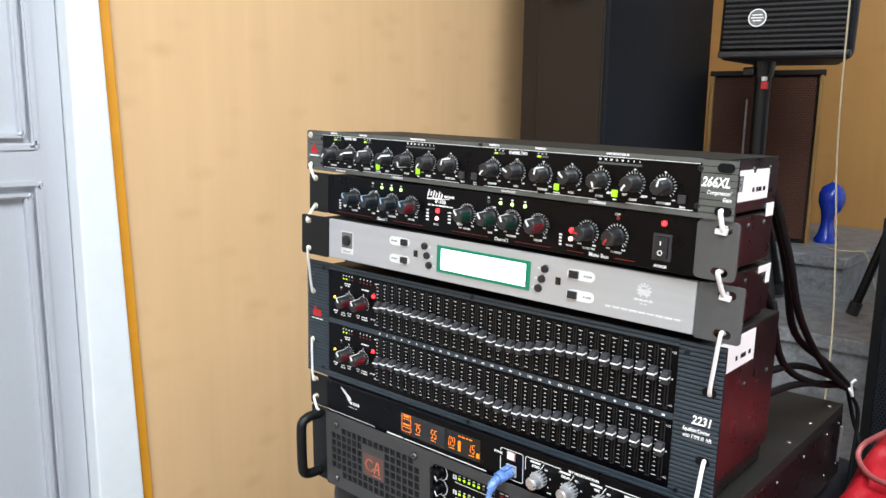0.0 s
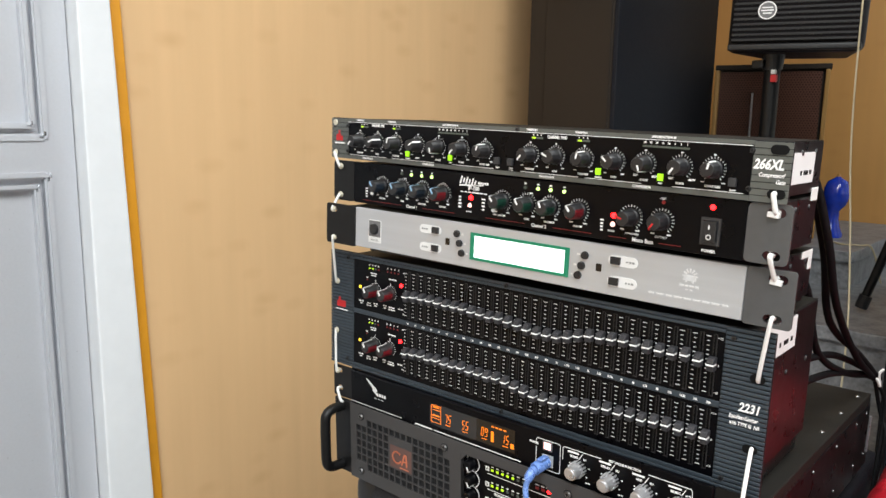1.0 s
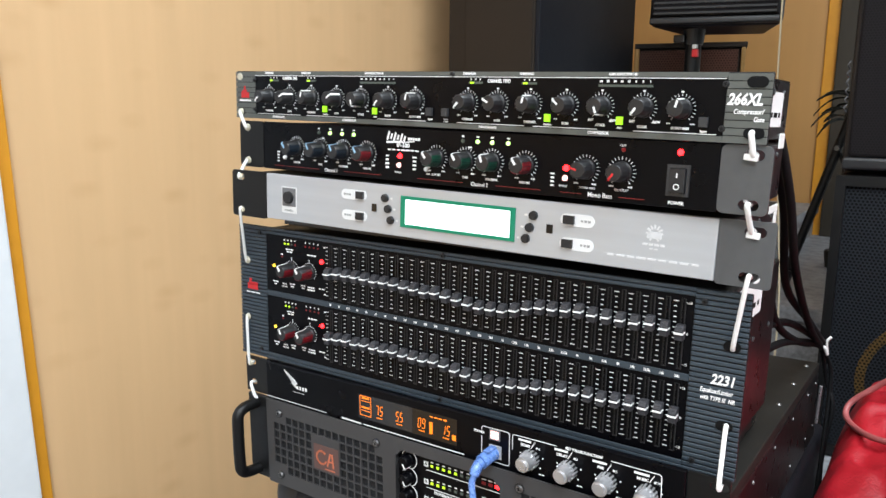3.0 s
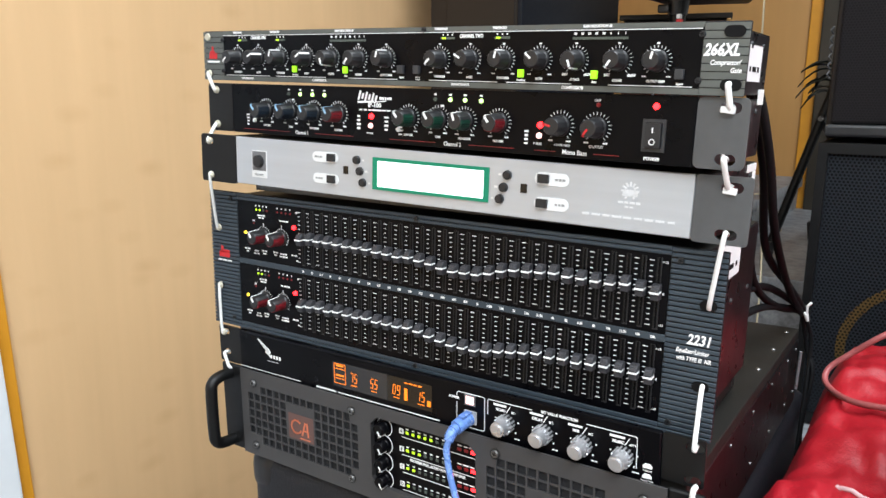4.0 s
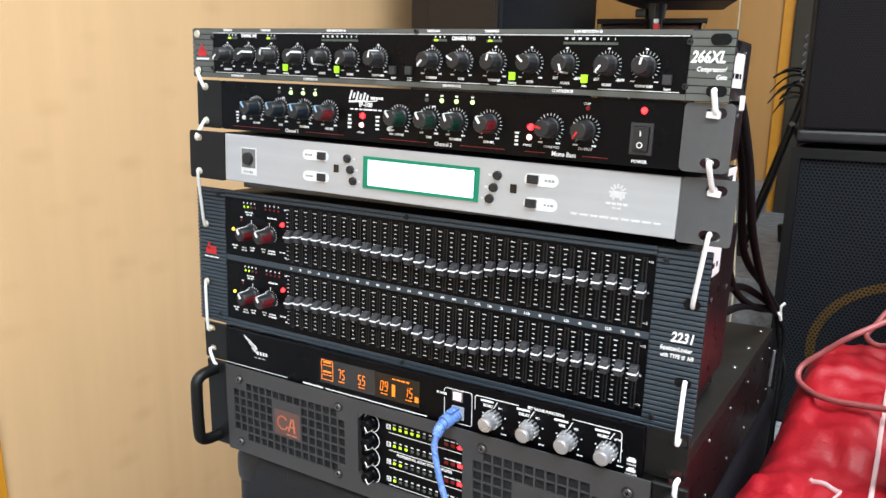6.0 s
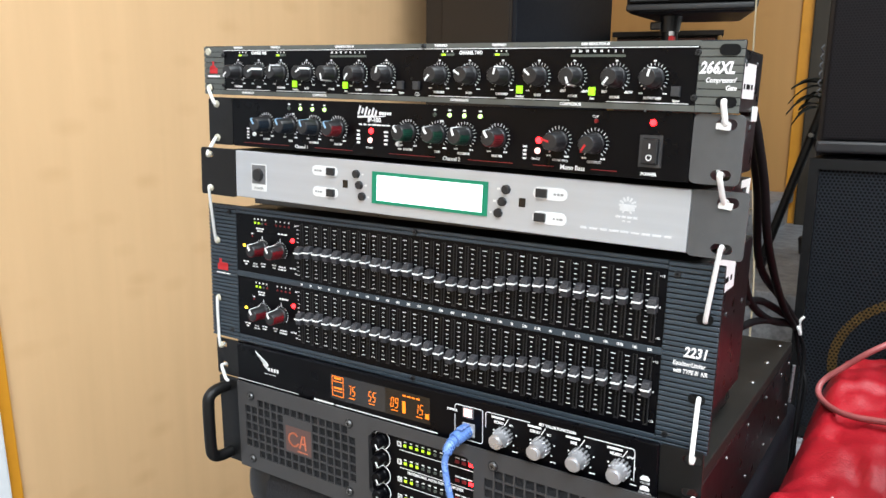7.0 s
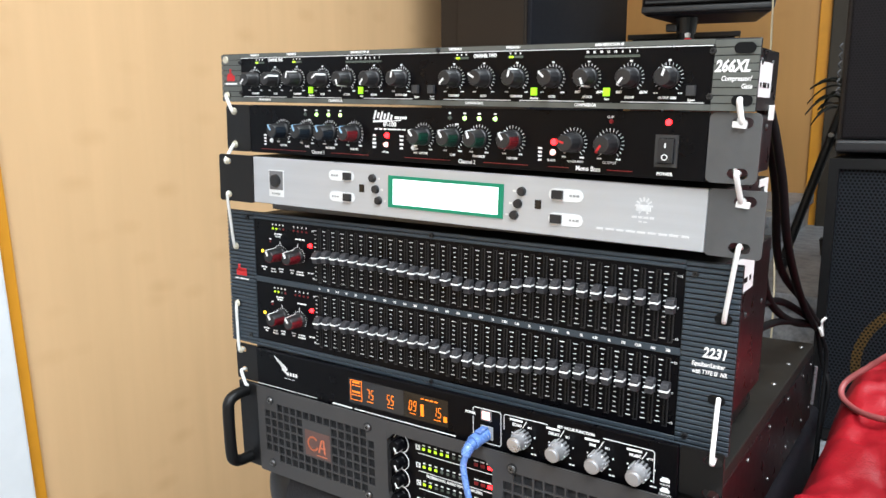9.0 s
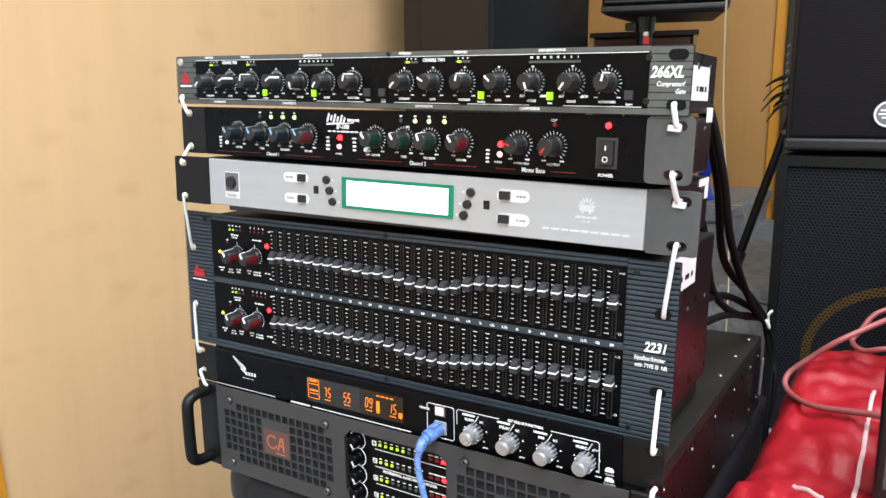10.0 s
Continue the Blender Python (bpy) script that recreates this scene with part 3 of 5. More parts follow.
def tripod(name, x, y, base, top, spread, label, tilt=0.0, ring=False, start=20):
    t = thing(name, label, "speaker stand", pose(x, y, base))
    H = top - base
    part("pole", cyl(0.0175, 0.0175, H, Matrix(), seg=20), "black", t)
    part("sleeve", cyl(0.022, 0.022, H * 0.42, Matrix.Translation((0, 0, H * 0.1)), seg=20), "black", t)
    part("collar", cyl(0.026, 0.026, 0.03, Matrix.Translation((0, 0, H * 0.52)), seg=20, bevel=0.003), "knob", t)
    if ring:
        part("clip_ring", box(0.004, 0.017, -0.0225, -0.010, H - 0.062, H - 0.045, 0.002), "red_print", t, "red plastic clip")
        part("clip_tag", box(0.004, 0.014, -0.0225, -0.010, H - 0.044, H - 0.034, 0.002), "tie", t, "white plastic tag")
        part("socket", cyl(0.021, 0.025, 0.034, Matrix.Translation((0, 0, H - 0.034)), seg=20), "knob", t)
        part("clamp_knob", box(-0.038, -0.012, -0.03, -0.012, H - 0.03, H - 0.012, 0.004), "knob", t)
    for k in range(3):
        a = radians(start + 120 * k)
        foot = Vector((spread * math.cos(a), spread * math.sin(a), 0.012))
        hub = Vector((0.02 * math.cos(a), 0.02 * math.sin(a), H * 0.56))
        leg = part("leg", tube([hub, foot], 0.0095, 10, steps=1), "black", t)
        part("rubber_foot", tube([foot - (foot - hub).normalized() * 0.03, foot], 0.0135, 10, steps=1), "knob", leg)
        mid = hub.lerp(foot, 0.45)
        part("brace", tube([mid, Vector((0.018 * math.cos(a), 0.018 * math.sin(a), H * 0.16))], 0.005, 8, steps=1), "black", leg)
        part("rivet", cyl(0.006, 0.005, 0.012, Matrix.Translation(mid + Vector((0, -0.008, 0))) @ FRONT, seg=12), "screw", leg)
    return t


tripod("speaker_stand", 0.040, 1.27, 0.890, 1.462, 0.14, "black steel tripod stand with a red clip under the loudspeaker", ring=True, start=75)


def brown_speaker():
    t = thing("mesh_loudspeaker", "brown perforated-mesh loudspeaker with a dull gold frame, on the platform", "loudspeaker", pose(-0.228, 1.60, 0.992, 0, 0, 16))
    w, h, d = 0.297, 0.474, 0.24
    part("cabinet", box(0.004, w - 0.004, 0.012, d, 0.0, h - 0.006, 0.004), "umber", t)
    part("mesh_front", box(0.014, w - 0.022, 0.002, 0.014, 0.014, h - 0.016), "brown_mesh", t, "brown perforated mesh")
    part("gold_edge", box(w - 0.0148, w - 0.004, -0.003, 0.05, 0.0, h - 0.01, 0.003), "gold", t, "dull gold edge strip")
    part("gold_edge", box(0, 0.0138, -0.003, 0.05, 0.0, h - 0.01, 0.003), "gold", t, "dull gold edge strip")
    part("top_rail", box(0, w, -0.004, 0.06, h - 0.0098, h + 0.004, 0.002), "umber", t)
    part("grille_bar", tube([(0.103, -0.006, 0.21), (0.103, -0.006, 0.40)], 0.003, 8, steps=1), "chrome", t, "thin steel rod")
    return t


brown_speaker()


def right_stack():
    low = thing("floor_loudspeaker", "large black loudspeaker with perforated grille over a straw-coloured cone", "loudspeaker", pose(0.427, 0.735, 0.755, 0, 0, 0))
    w, d, h = 0.50, 0.42, 0.432
    smooth(part("cabinet", box(0, w, 0.014, d, 0, h, 0.012, seg=3), "vinyl", low))
    part("grille_frame", plate(0.001, w - 0.001, 0.004, h - 0.003, [(0.014, w - 0.014, 0.02, h - 0.018)], -0.006, 0.02), "black", low)
    part("grille", box(0.0142, w - 0.0142, 0.0, 0.01, 0.0202, h - 0.0182), "black_mesh", low, "black perforated steel grille")
    # the cone's pale edge shows through the perforations
    rg = bmesh.new()
    n = 72
    for k in range(n):
        a = 2 * math.pi * k / n
        s, c = math.sin(a), math.cos(a)
        bmesh.ops.create_cube(rg, size=1, matrix=Matrix.Translation((0.190 + 0.132 * s, -0.0004, 0.131 + 0.112 * c)) @ Matrix.Rotation(a, 4, "Y") @ Matrix.Diagonal((0.0116, 0.0006, 0.013, 1)))
    part("cone_edge", rg, perforated("straw_cone_behind_mesh", (84, 66, 38), (26, 22, 16), 0.0054), low, "straw-coloured cone edge behind mesh")
    up = thing("top_loudspeaker", "black loudspeaker with fine grille and silver badge, on another loudspeaker", "loudspeaker", pose(0.431, 0.732, 1.189, 0, 0, 0))
    h2, w2 = 0.56, 0.44
    smooth(part("cabinet", box(0, w2, 0.014, d, 0, h2, 0.01, seg=3), "vinyl", up))
    part("grille", box(0.008, w2 - 0.008, 0.0, 0.016, 0.022, h2 - 0.012, 0.004), "slot_mesh", up, "dark fine-meshed grille")
    part("lower_lip", box(0.002, w2 - 0.002, -0.004, 0.02, 0.004, 0.021, 0.004), "knob", up)
    b = part("badge", cyl(0.0185, 0.0185, 0.0016, out(0.132, 0.055, 0.0), seg=32), "button_grey", up, "round silver maker's badge")
    bm = bmesh.new()
    ticks(bm, 0.132, 0.055, 0.015, 0.0025, 40, 0, 351, 0.0016, 0.0028)
    for dz, ww in ((0.005, 0.02), (0.0, 0.024), (-0.005, 0.016)):
        bar(bm, 0.132, 0.055 + dz, ww, 0.0024, 0.0016, 0.0006)
    part("badge_ring", bm, "print", b)
    bm = bmesh.new()
    for k in range(6):
        tube([(0.001, -0.002, 0.085 + 0.012 * k), (-0.002, -0.006, 0.09 + 0.012 * k), (0.001, -0.002, 0.095 + 0.012 * k)], 0.0012, 6, bm, 3)
    part("edge_lacing", bm, "button_dark", up, "pale stitched edge lacing")


right_stack()
tripod("speaker_stand", 0.435, 1.33, 0.890, 1.89, 0.17, "black steel tripod stand behind the loudspeaker stack", start=190)


def plant():
    t = thing("potted_plant", "dark-leaved plant in a brown pot beside the column", "plant", pose(0.325, 1.62, 0.890))
    smooth(part("pot", cyl(0.02, 0.026, 0.045, Matrix(), seg=24, bevel=0.003), "bark", t))
    part("stem", tube([(0, 0, 0.04), (0.004, 0.0, 0.2), (0.002, 0, 0.31), (-0.004, 0, 0.40)], 0.006, 8), "bark", t)
    rnd = random.Random(5)
    for k in range(9):
        a, z0 = 2.45 + 0.17 * k + rnd.uniform(-0.1, 0.1), 0.375 + 0.055 * (k % 3) / 2 + rnd.uniform(-0.008, 0.008)
        L, w = rnd.uniform(0.055, 0.085), rnd.uniform(0.007, 0.012)
        bm = bmesh.new()
        rows = []
        for i in range(6):
            s = i / 5
            c = Vector((math.cos(a) * L * s, math.sin(a) * L * s, z0 + 0.04 * s - (0.05 + 0.03 * (k % 2)) * s * s))
            side = Vector((-math.sin(a), math.cos(a), 0)) * (w * math.sin(math.pi * (0.08 + 0.92 * s)) + 0.0004)
            rows.append([bm.verts.new(c - side), bm.verts.new(c + Vector((0, 0, -0.004))), bm.verts.new(c + side)])
        for p, q in zip(rows, rows[1:]):
            for j in (0, 1):
                bm.faces.new((p[j], p[j + 1], q[j + 1], q[j]))
        g = bmesh.ops.extrude_face_region(bm, geom=bm.faces[:])
        bmesh.ops.translate(bm, verts=[v for v in g["geom"] if isinstance(v, bmesh.types.BMVert)], vec=(0, 0, 0.001))
        smooth(part("leaf", bm, "leaf", t))


plant()


def blue_ornament():
    t = thing("blue_ornament", "glossy blue ornament with a round head on a waisted foot", "ornament", pose(0.074, 1.765, 0.992))
    bm = bmesh.new()
    n = 28
    prof = [(0.030, 0), (0.031, 0.01), (0.024, 0.022), (0.017, 0.05), (0.017, 0.075), (0.026, 0.092), (0.034, 0.115), (0.034, 0.138), (0.026, 0.158), (0.010, 0.168), (0.006, 0.172)]
    lv = []
    for r, z in prof:
        lv.append([bm.verts.new((r * math.cos(6.28318 * k / n) + (0.006 if z > 0.08 else 0), r * math.sin(6.28318 * k / n), z)) for k in range(n)])
    for a, b in zip(lv, lv[1:]):
        for k in range(n):
            bm.faces.new((a[k], a[(k + 1) % n], b[(k + 1) % n], b[k]))
    bm.faces.new(lv[0])
    bm.faces.new(lv[-1])
    smooth(part("body", bm, "blue_glaze", t), 60)
    part("cap", cyl(0.006, 0.004, 0.008, Matrix.Translation((0.006, 0, 0.171)), seg=12), "gold", t)


blue_ornament()


# ---- the rack units, each in its own frame: x across, y into the unit, z up ----
W19 = 0.4826


def unit(name, label, category, x, y, z, yaw, slope):
    return thing(name, label, category, pose(x, y, z, 0, -slope, yaw), group="stacked rack units")


def chassis(t, u0, u1, y1, v0, v1, screws=True, lid=True):
    c = part("chassis", box(u0, u1, 0.0025, y1, v0, v1, 0.001, seg=1), "chassis", t, "black folded steel case")
    if lid:
        part("top_cover", box(u0 + 0.0004, u1 - 0.0004, 0.0032, y1 - 0.0004, v1 - 0.0002, v1 + 0.0004), "dusty", t, "dusty steel top cover")
    if screws:
        for y in (0.03, y1 * 0.55, y1 - 0.02):
            part("screw", cyl(0.0028, 0.002, 0.0012, Matrix.Translation((u1, y, (v0 + v1) / 2 + min(0.012, (v1 - v0) * 0.3))) @ pose(0, 0, 0, 0, 90), seg=10), "knob", c)
    return c


def square_case(t, k):
    """Runs the case's sides straight back although the front panel is turned a little."""
    case = {"chassis", "top_cover", "side_label", "corner_clip", "side_strip", "base_tray"}
    for o in t.children_recursive:
        if o.name.split(".")[0] in case or o.parent.name.split(".")[0] in case:
            for v in o.data.vertices:
                v.co.x += k * v.co.y


def ear_holes(parent, spots, w=0.0125, h=0.0068, d=0.0004):
    # black discs on the face; the hole's darkness is only colour
    for u, v in spots:
        part("mounting_hole", oval(u, v, w, h, d), "ink", parent)


def compressor():
    t = unit("rack_compressor", "black and grey-green two-channel compressor with knob row, top of the stack", "audio processor", 0.0005, 0.002, 1.2605, 1.02, -1.59)
    H = 0.0437
    chassis(t, 0.022, 0.4685, 0.122, 0.001, H - 0.0012)
    part("front_panel", box(0, W19, 0.0, 0.0024, 0, H, 0.0006, seg=1), "slate_dark", t)
    n = 9
    for u0, u1 in ((0.0002, 0.0272), (0.4562, W19 - 0.0002)):
        for k in range(n):
            z0 = 0.0003 + k * (H - 0.0006) / n
            bm = box(u0, u1, -0.0012, 0.0, z0, z0 + (H - 0.0006) / n - 0.0006)
            part("slat", bm, "grey_green", t)
    part("top_band", box(0.0274, 0.456, -0.0012, 0.0, H - 0.0034, H - 0.0003), "grey_green", t)
    part("bottom_band", box(0.0274, 0.456, -0.0012, 0.0, 0.0003, 0.0040), "grey_green", t)
    part("printed_face", box(0.0274, 0.4558, -0.0008, 0.0, 0.0041, H - 0.0035), "gloss", t, "glossy black printed face")
    w = bmesh.new()
    D = 0.0008
    us = [0.0458, 0.0724, 0.0996, 0.1300, 0.1576, 0.1869, 0.2149, 0.2652, 0.2916, 0.3192, 0.3476, 0.3740, 0.4036, 0.4288]
    words = ("THRESHOLD", "RATIO", "THRESHOLD", "RATIO", "ATTACK", "RELEASE", "OUTPUT GAIN") * 2
    ang = [-132, 64, 12, 55, 165, -140, 14, -135, -62, 12, -50, 160, -143, 14]
    for u, a, word in zip(us, ang, words):
        knob(t, u, 0.0205, a, "rubber", D)
        ticks(w, u, 0.0205, 0.0078, 0.0018, 19, -140, 140, D, 0.00026)
        letter(w, word, u, 0.0078, 0.0022, D, wide=0.8, bold=0.00012)
        scribble(w, u - 0.0078, 0.0108, 0.0030, 0.0010, D, 2)
        scribble(w, u + 0.0078, 0.0108, 0.0030, 0.0010, D, 2)
        bar(w, u, 0.0312, 0.0018, 0.0011, D)
    bar(w, 0.24, H - 0.0041, 0.43, 0.0005, D)
    for a, b in ((0.030, 0.086), (0.094, 0.152), (0.176, 0.226), (0.256, 0.315), (0.322, 0.372), (0.398, 0.452)):
        bar(w, (a + b) / 2, 0.0049, b - a, 0.0005, D)
    letter(w, "CHANNEL ONE", 0.0728, 0.0372, 0.0037, D, wide=0.72, bold=0.00012)
    letter(w, "CHANNEL TWO", 0.2921, 0.0366, 0.0037, D, wide=0.72, bold=0.00012)
    for u, word in ((0.117, "OverEasy"), (0.1737, "Auto"), (0.3338, "OverEasy"), (0.3880, "Auto"), (0.2304, "Bypass"), (0.444, "Bypass")):
        letter(w, word, u, 0.0066, 0.0021, D, wide=0.8, bold=0.00012)
    letter(w, "Stereo", 0.2453, 0.0070, 0.0019, D, wide=0.8)
    letter(w, "Couple", 0.2453, 0.0053, 0.0019, D, wide=0.8)
    letter(w, "FAST", 0.3669, 0.0112, 0.0022, D, wide=0.8, bold=0.00012)
    letter(w, "SLOW", 0.3836, 0.0112, 0.0022, D, wide=0.8, bold=0.00012)
    letter(w, "FAST", 0.3965, 0.0112, 0.0022, D, wide=0.8, bold=0.00012)
    letter(w, "SLOW", 0.4132, 0.0112, 0.0022, D, wide=0.8, bold=0.00012)
    tagged(part("lettering", w, "print", t, "white printed scales and words"), kind="stuff")
    w = bmesh.new()
    for u in (0.090, 0.373):
        letter(w, "COMPRESSOR", u + (0.055 if u < 0.2 else 0), 0.0024, 0.0028, 0.0012, wide=0.9, bold=0.00012)
    letter(w, "EXPANDER/GATE", 0.0585, 0.0024, 0.0025, 0.0012, wide=0.8, bold=0.0001)
    letter(w, "EXPANDER/GATE", 0.284, 0.0024, 0.0025, 0.0012, wide=0.8, bold=0.0001)
    for u, s in ((0.0465, "THRESHOLD"), (0.0935, "THRESHOLD"), (0.172, "GAIN REDUCTION dB"), (0.266, "THRESHOLD"), (0.3155, "THRESHOLD"), (0.388, "GAIN REDUCTION dB")):
        letter(w, s, u, H - 0.0018, 0.0024, 0.0012, wide=0.85, bold=0.0001)
    tagged(part("band_lettering", w, "print", t, "white printed words on the bands"), kind="stuff")
    w = bmesh.new()
    letter(w, "266XL", 0.4672, 0.0268, 0.0098, 0.0013, wide=0.78, shear=0.25, bold=0.00035)
    letter(w, "Compressor/", 0.470, 0.0196, 0.0042, 0.0013, wide=0.78, shear=0.2, bold=0.0001)
    letter(w, "Gate", 0.4765, 0.0150, 0.0042, 0.0013, wide=0.78, shear=0.2, bold=0.0001)
    part("model_number", w, "print", t, "white slanted model number")
    for u in (0.1755, 0.390):
        part("meter_window", box(u - 0.0190, u + 0.0190, -0.0013, -D, 0.0336, 0.0352), "led_off", t, "row of unlit meter lights")
        b = bmesh.new()
        for k in range(8):
            letter(b, ("30", "25", "20", "15", "10", "6", "3", "1")[k], u - 0.0172 + 0.0049 * k, 0.0373, 0.0021, D, bold=0.0001)
        part("meter_scale", b, "print", t)
    for u in (0.0492, 0.0966, 0.2687, 0.3145):
        chip(t, "meter_window", u + 0.0030, 0.0353, 0.0125, 0.0017, "led_off", D, 0.0004, "row of unlit meter lights")
        chip(t, "indicator_light", u, 0.0353, 0.0036, 0.0014, "led_level", D + 0.0004, 0.0003, "lit yellow-green light")
        b = bmesh.new()
        for k in range(3):
            bar(b, u - 0.001 + 0.004 * k, 0.0378, 0.0009, 0.0012, D)
        part("meter_scale", b, "print", t)
    for u in (0.1168, 0.1735, 0.3338, 0.388):
        chip(t, "lit_button", u, 0.0112, 0.0045, 0.0054, "led_green", D, 0.0018, "lit lime-green push button")
    for u in (0.2300, 0.2451, 0.4438):
        chip(t, "push_button", u, 0.0124, 0.0054, 0.0062, "button_dark", D, 0.003, "dark grey push button")
    for u, v in ((0.0268, 0.0355), (0.0268, 0.0085), (0.2505, H - 0.002), (0.4552, 0.0362), (0.4552, 0.0088)):
        screw(t, u, v, 0.0021, 0.0012, "knob")
    ear_holes(t, ((0.4738, 0.0377), (0.4746, 0.0067)), d=0.0013)
    ear_holes(t, ((0.0077, 0.0057),), 0.009, 0.0062, 0.0013)
    part("screw_cap", cyl(0.0034, 0.003, 0.0012, out(0.0066, 0.0385, 0.0012), seg=16), "cream", t, "cream plastic screw cap")
    b = bmesh.new()
    for dx, dz, ww, hh in ((0.0, 0.0, 0.0105, 0.005), (-0.001, 0.003, 0.0065, 0.003), (-0.0005, 0.006, 0.002, 0.005)):
        bar(b, 0.0132 + dx, 0.0215 + dz, ww, hh, 0.0013)
    part("maker_badge", b, "red_print", t, "red maker's mark")
    b = bmesh.new()
    bar(b, 0.0135, 0.0165, 0.016, 0.0016, 0.0013)
    part("maker_line", b, "print", t)
    part("corner_clip", box(0.4686, 0.4696, 0.102, 0.118, -0.006, 0.005, 0.0004, seg=1), "tie", t, "white plastic clip on the case corner")
    lab = part("side_label", box(0.4686, 0.4691, 0.014, 0.100, 0.010, 0.034), "sticker", t, "white paper label with black symbols")
    b = bmesh.new()
    for y, ww in ((0.068, 0.004), (0.076, 0.004), (0.082, 0.006), (0.091, 0.005)):
        part("label_mark", box(0.4691, 0.4693, y - ww / 2, y + ww / 2, 0.0165, 0.0200), "ink", lab)
    for k in range(11):
        box(0.4691, 0.4693, 0.022 + 0.0022 * k, 0.0232 + 0.0022 * k, 0.018, 0.030, 0, b)
    tagged(part("bar_print", b, "ink", lab), kind="stuff")
    square_case(t, 0.0178)
    return t


def enhancer():
    t = unit("rack_enhancer", "black sound enhancer with coloured knobs and a rocker switch", "audio processor", 0.0037, 0.0023, 1.214, 1.3, -1.32)
    H = 0.0437
    chassis(t, 0.026, 0.4640, 0.120, 0.001, H - 0.002)
    # one ear paint in two tones: black puts shade on the left ear
    for a, b in ((0.0, 0.0324), (0.4516, W19)):
        slots = ((0.4715, 0.0375, 0.0125, 0.0068), (0.4708, 0.0062, 0.0125, 0.0068)) if a else ((0.0105, 0.0375, 0.009, 0.0062), (0.0105, 0.0062, 0.009, 0.0062))
        part("ear", ear_plate(a, b, 0.0, H, slots, -0.0012, 0.0014, 0.004), "ear" if a else "black", t, "charcoal rack ear with rounded corners, left one coloured black for shade")
    part("printed_face", box(0.0328, 0.4512, -0.0010, 0.0024, 0.0, H, 0.0003, seg=1), "gloss", t, "glossy black printed face")
    D = 0.001
    w = bmesh.new()
    # X'over knob: red lamp's glow put into its pointer colour; Output's line is red
    for u, a, s in ((0.0763, -42, "blue"), (0.1055, -30, "blue"), (0.1331, -28, "blue"), (0.1603, -32, "red_blue"),
                    (0.2323, -40, "green"), (0.2599, -34, "green"), (0.2838, -22, "green"), (0.3124, -36, "red"), (0.3605, -75, "dark"), (0.3869, -146, "dark")):
        knob(t, u, 0.0214, a, s, D)
        ticks(w, u, 0.0214, 0.0084, 0.0021, 19, -140, 140, D, 0.0003)
        scribble(w, u - 0.0068, 0.0112, 0.0036, 0.0013, D, 2)
        scribble(w, u + 0.0068, 0.0112, 0.0036, 0.0013, D, 2)
        if u < 0.35:
            letter(w, {"red": "HIGH MIX", "red_blue": "HIGH MIX"}.get(s, "LOW MIX" if u in (0.0763, 0.2323) else "TUNE" if u in (0.1055, 0.2599) else "PROCESSOR"), u, 0.0080, 0.0023, D, wide=0.85, bold=0.00012)
    letter(w, "PHASE", 0.344, 0.0082, 0.0023, D)
    letter(w, "OUTPUT", 0.3875, 0.0086, 0.0026, D)
    letter(w, "X'OVER FREQ", 0.3625, 0.0082, 0.0022, D, wide=0.9)
    letter(w, "CLIP", 0.3866, 0.0393, 0.0024, D)
    letter(w, "Channel 1", 0.1187, 0.0035, 0.0042, D, wide=0.9, bold=0.0001)
    letter(w, "Channel 2", 0.2732, 0.0033, 0.0042, D, wide=0.9, bold=0.0001)
    letter(w, "Mono Bass", 0.3722, 0.0037, 0.0046, D, wide=0.9, bold=0.0001)
    letter(w, "POWER", 0.4256, 0.0033, 0.0030, D, bold=0.0001)
    letter(w, "IP-100", 0.1985, 0.0296, 0.0052, D, bold=0.00015)
    letter(w, "BYPASS", 0.1938, 0.0072, 0.0021, D)
    scribble(w, 0.1985, 0.0258, 0.033, 0.0014, D, 7)
    for u in (0.1822, 0.2105):
        for k in range(4):
            scribble(w, u, 0.0205 - 0.0032 * k, 0.0048, 0.0018, D, 1)
    for u in (0.0525, 0.2245, 0.3350):
        for k in range(4):
            scribble(w, u + (0.0 if u > 0.3 else 0.0), 0.0165 - 0.0028 * k, 0.0042, 0.0016, D, 1)
    for u in (0.1042, 0.1176, 0.1316, 0.1451, 0.2570, 0.2705, 0.2834, 0.2972):
        scribble(w, u, 0.0398, 0.003, 0.0015, D, 1)
    for u in (0.109, 0.2635):
        scribble(w, u, 0.0315, 0.0045, 0.0013, D, 1)
    # the maker's script mark as plain slanted strokes over a swash
    for k in range(6):
        bar(w, 0.1830 + 0.0034 * k, 0.0372 - 0.0004 * k, 0.0017, 0.0076 if k % 2 == 0 else 0.0046, D, turn=18)
    bar(w, 0.1895, 0.0322, 0.0170, 0.0016, D, turn=-3)
    bar(w, 0.2035, 0.0327, 0.0130, 0.0008, D, turn=-6)
    scribble(w, 0.2095, 0.0352, 0.0125, 0.0024, D, 5)
    tagged(part("lettering", w, "print", t, "white printed scales and words"), kind="stuff")
    for a, b in ((0.047, 0.104), (0.134, 0.176), (0.214, 0.258), (0.288, 0.326), (0.342, 0.358), (0.386, 0.404)):
        part("printed_line", bar(bmesh.new(), (a + b) / 2, 0.0037, b - a, 0.0005, D), "red_line", t, "dark red underline")
    for u, m in ((0.1042, "led_off"), (0.1176, "led_lime"), (0.1316, "led_lime"), (0.1451, "led_lime"), (0.2570, "led_off"), (0.2705, "led_lime"), (0.2834, "led_lime"), (0.2972, "led_lime")):
        led(t, u, 0.0362, 0.0017, m, D)
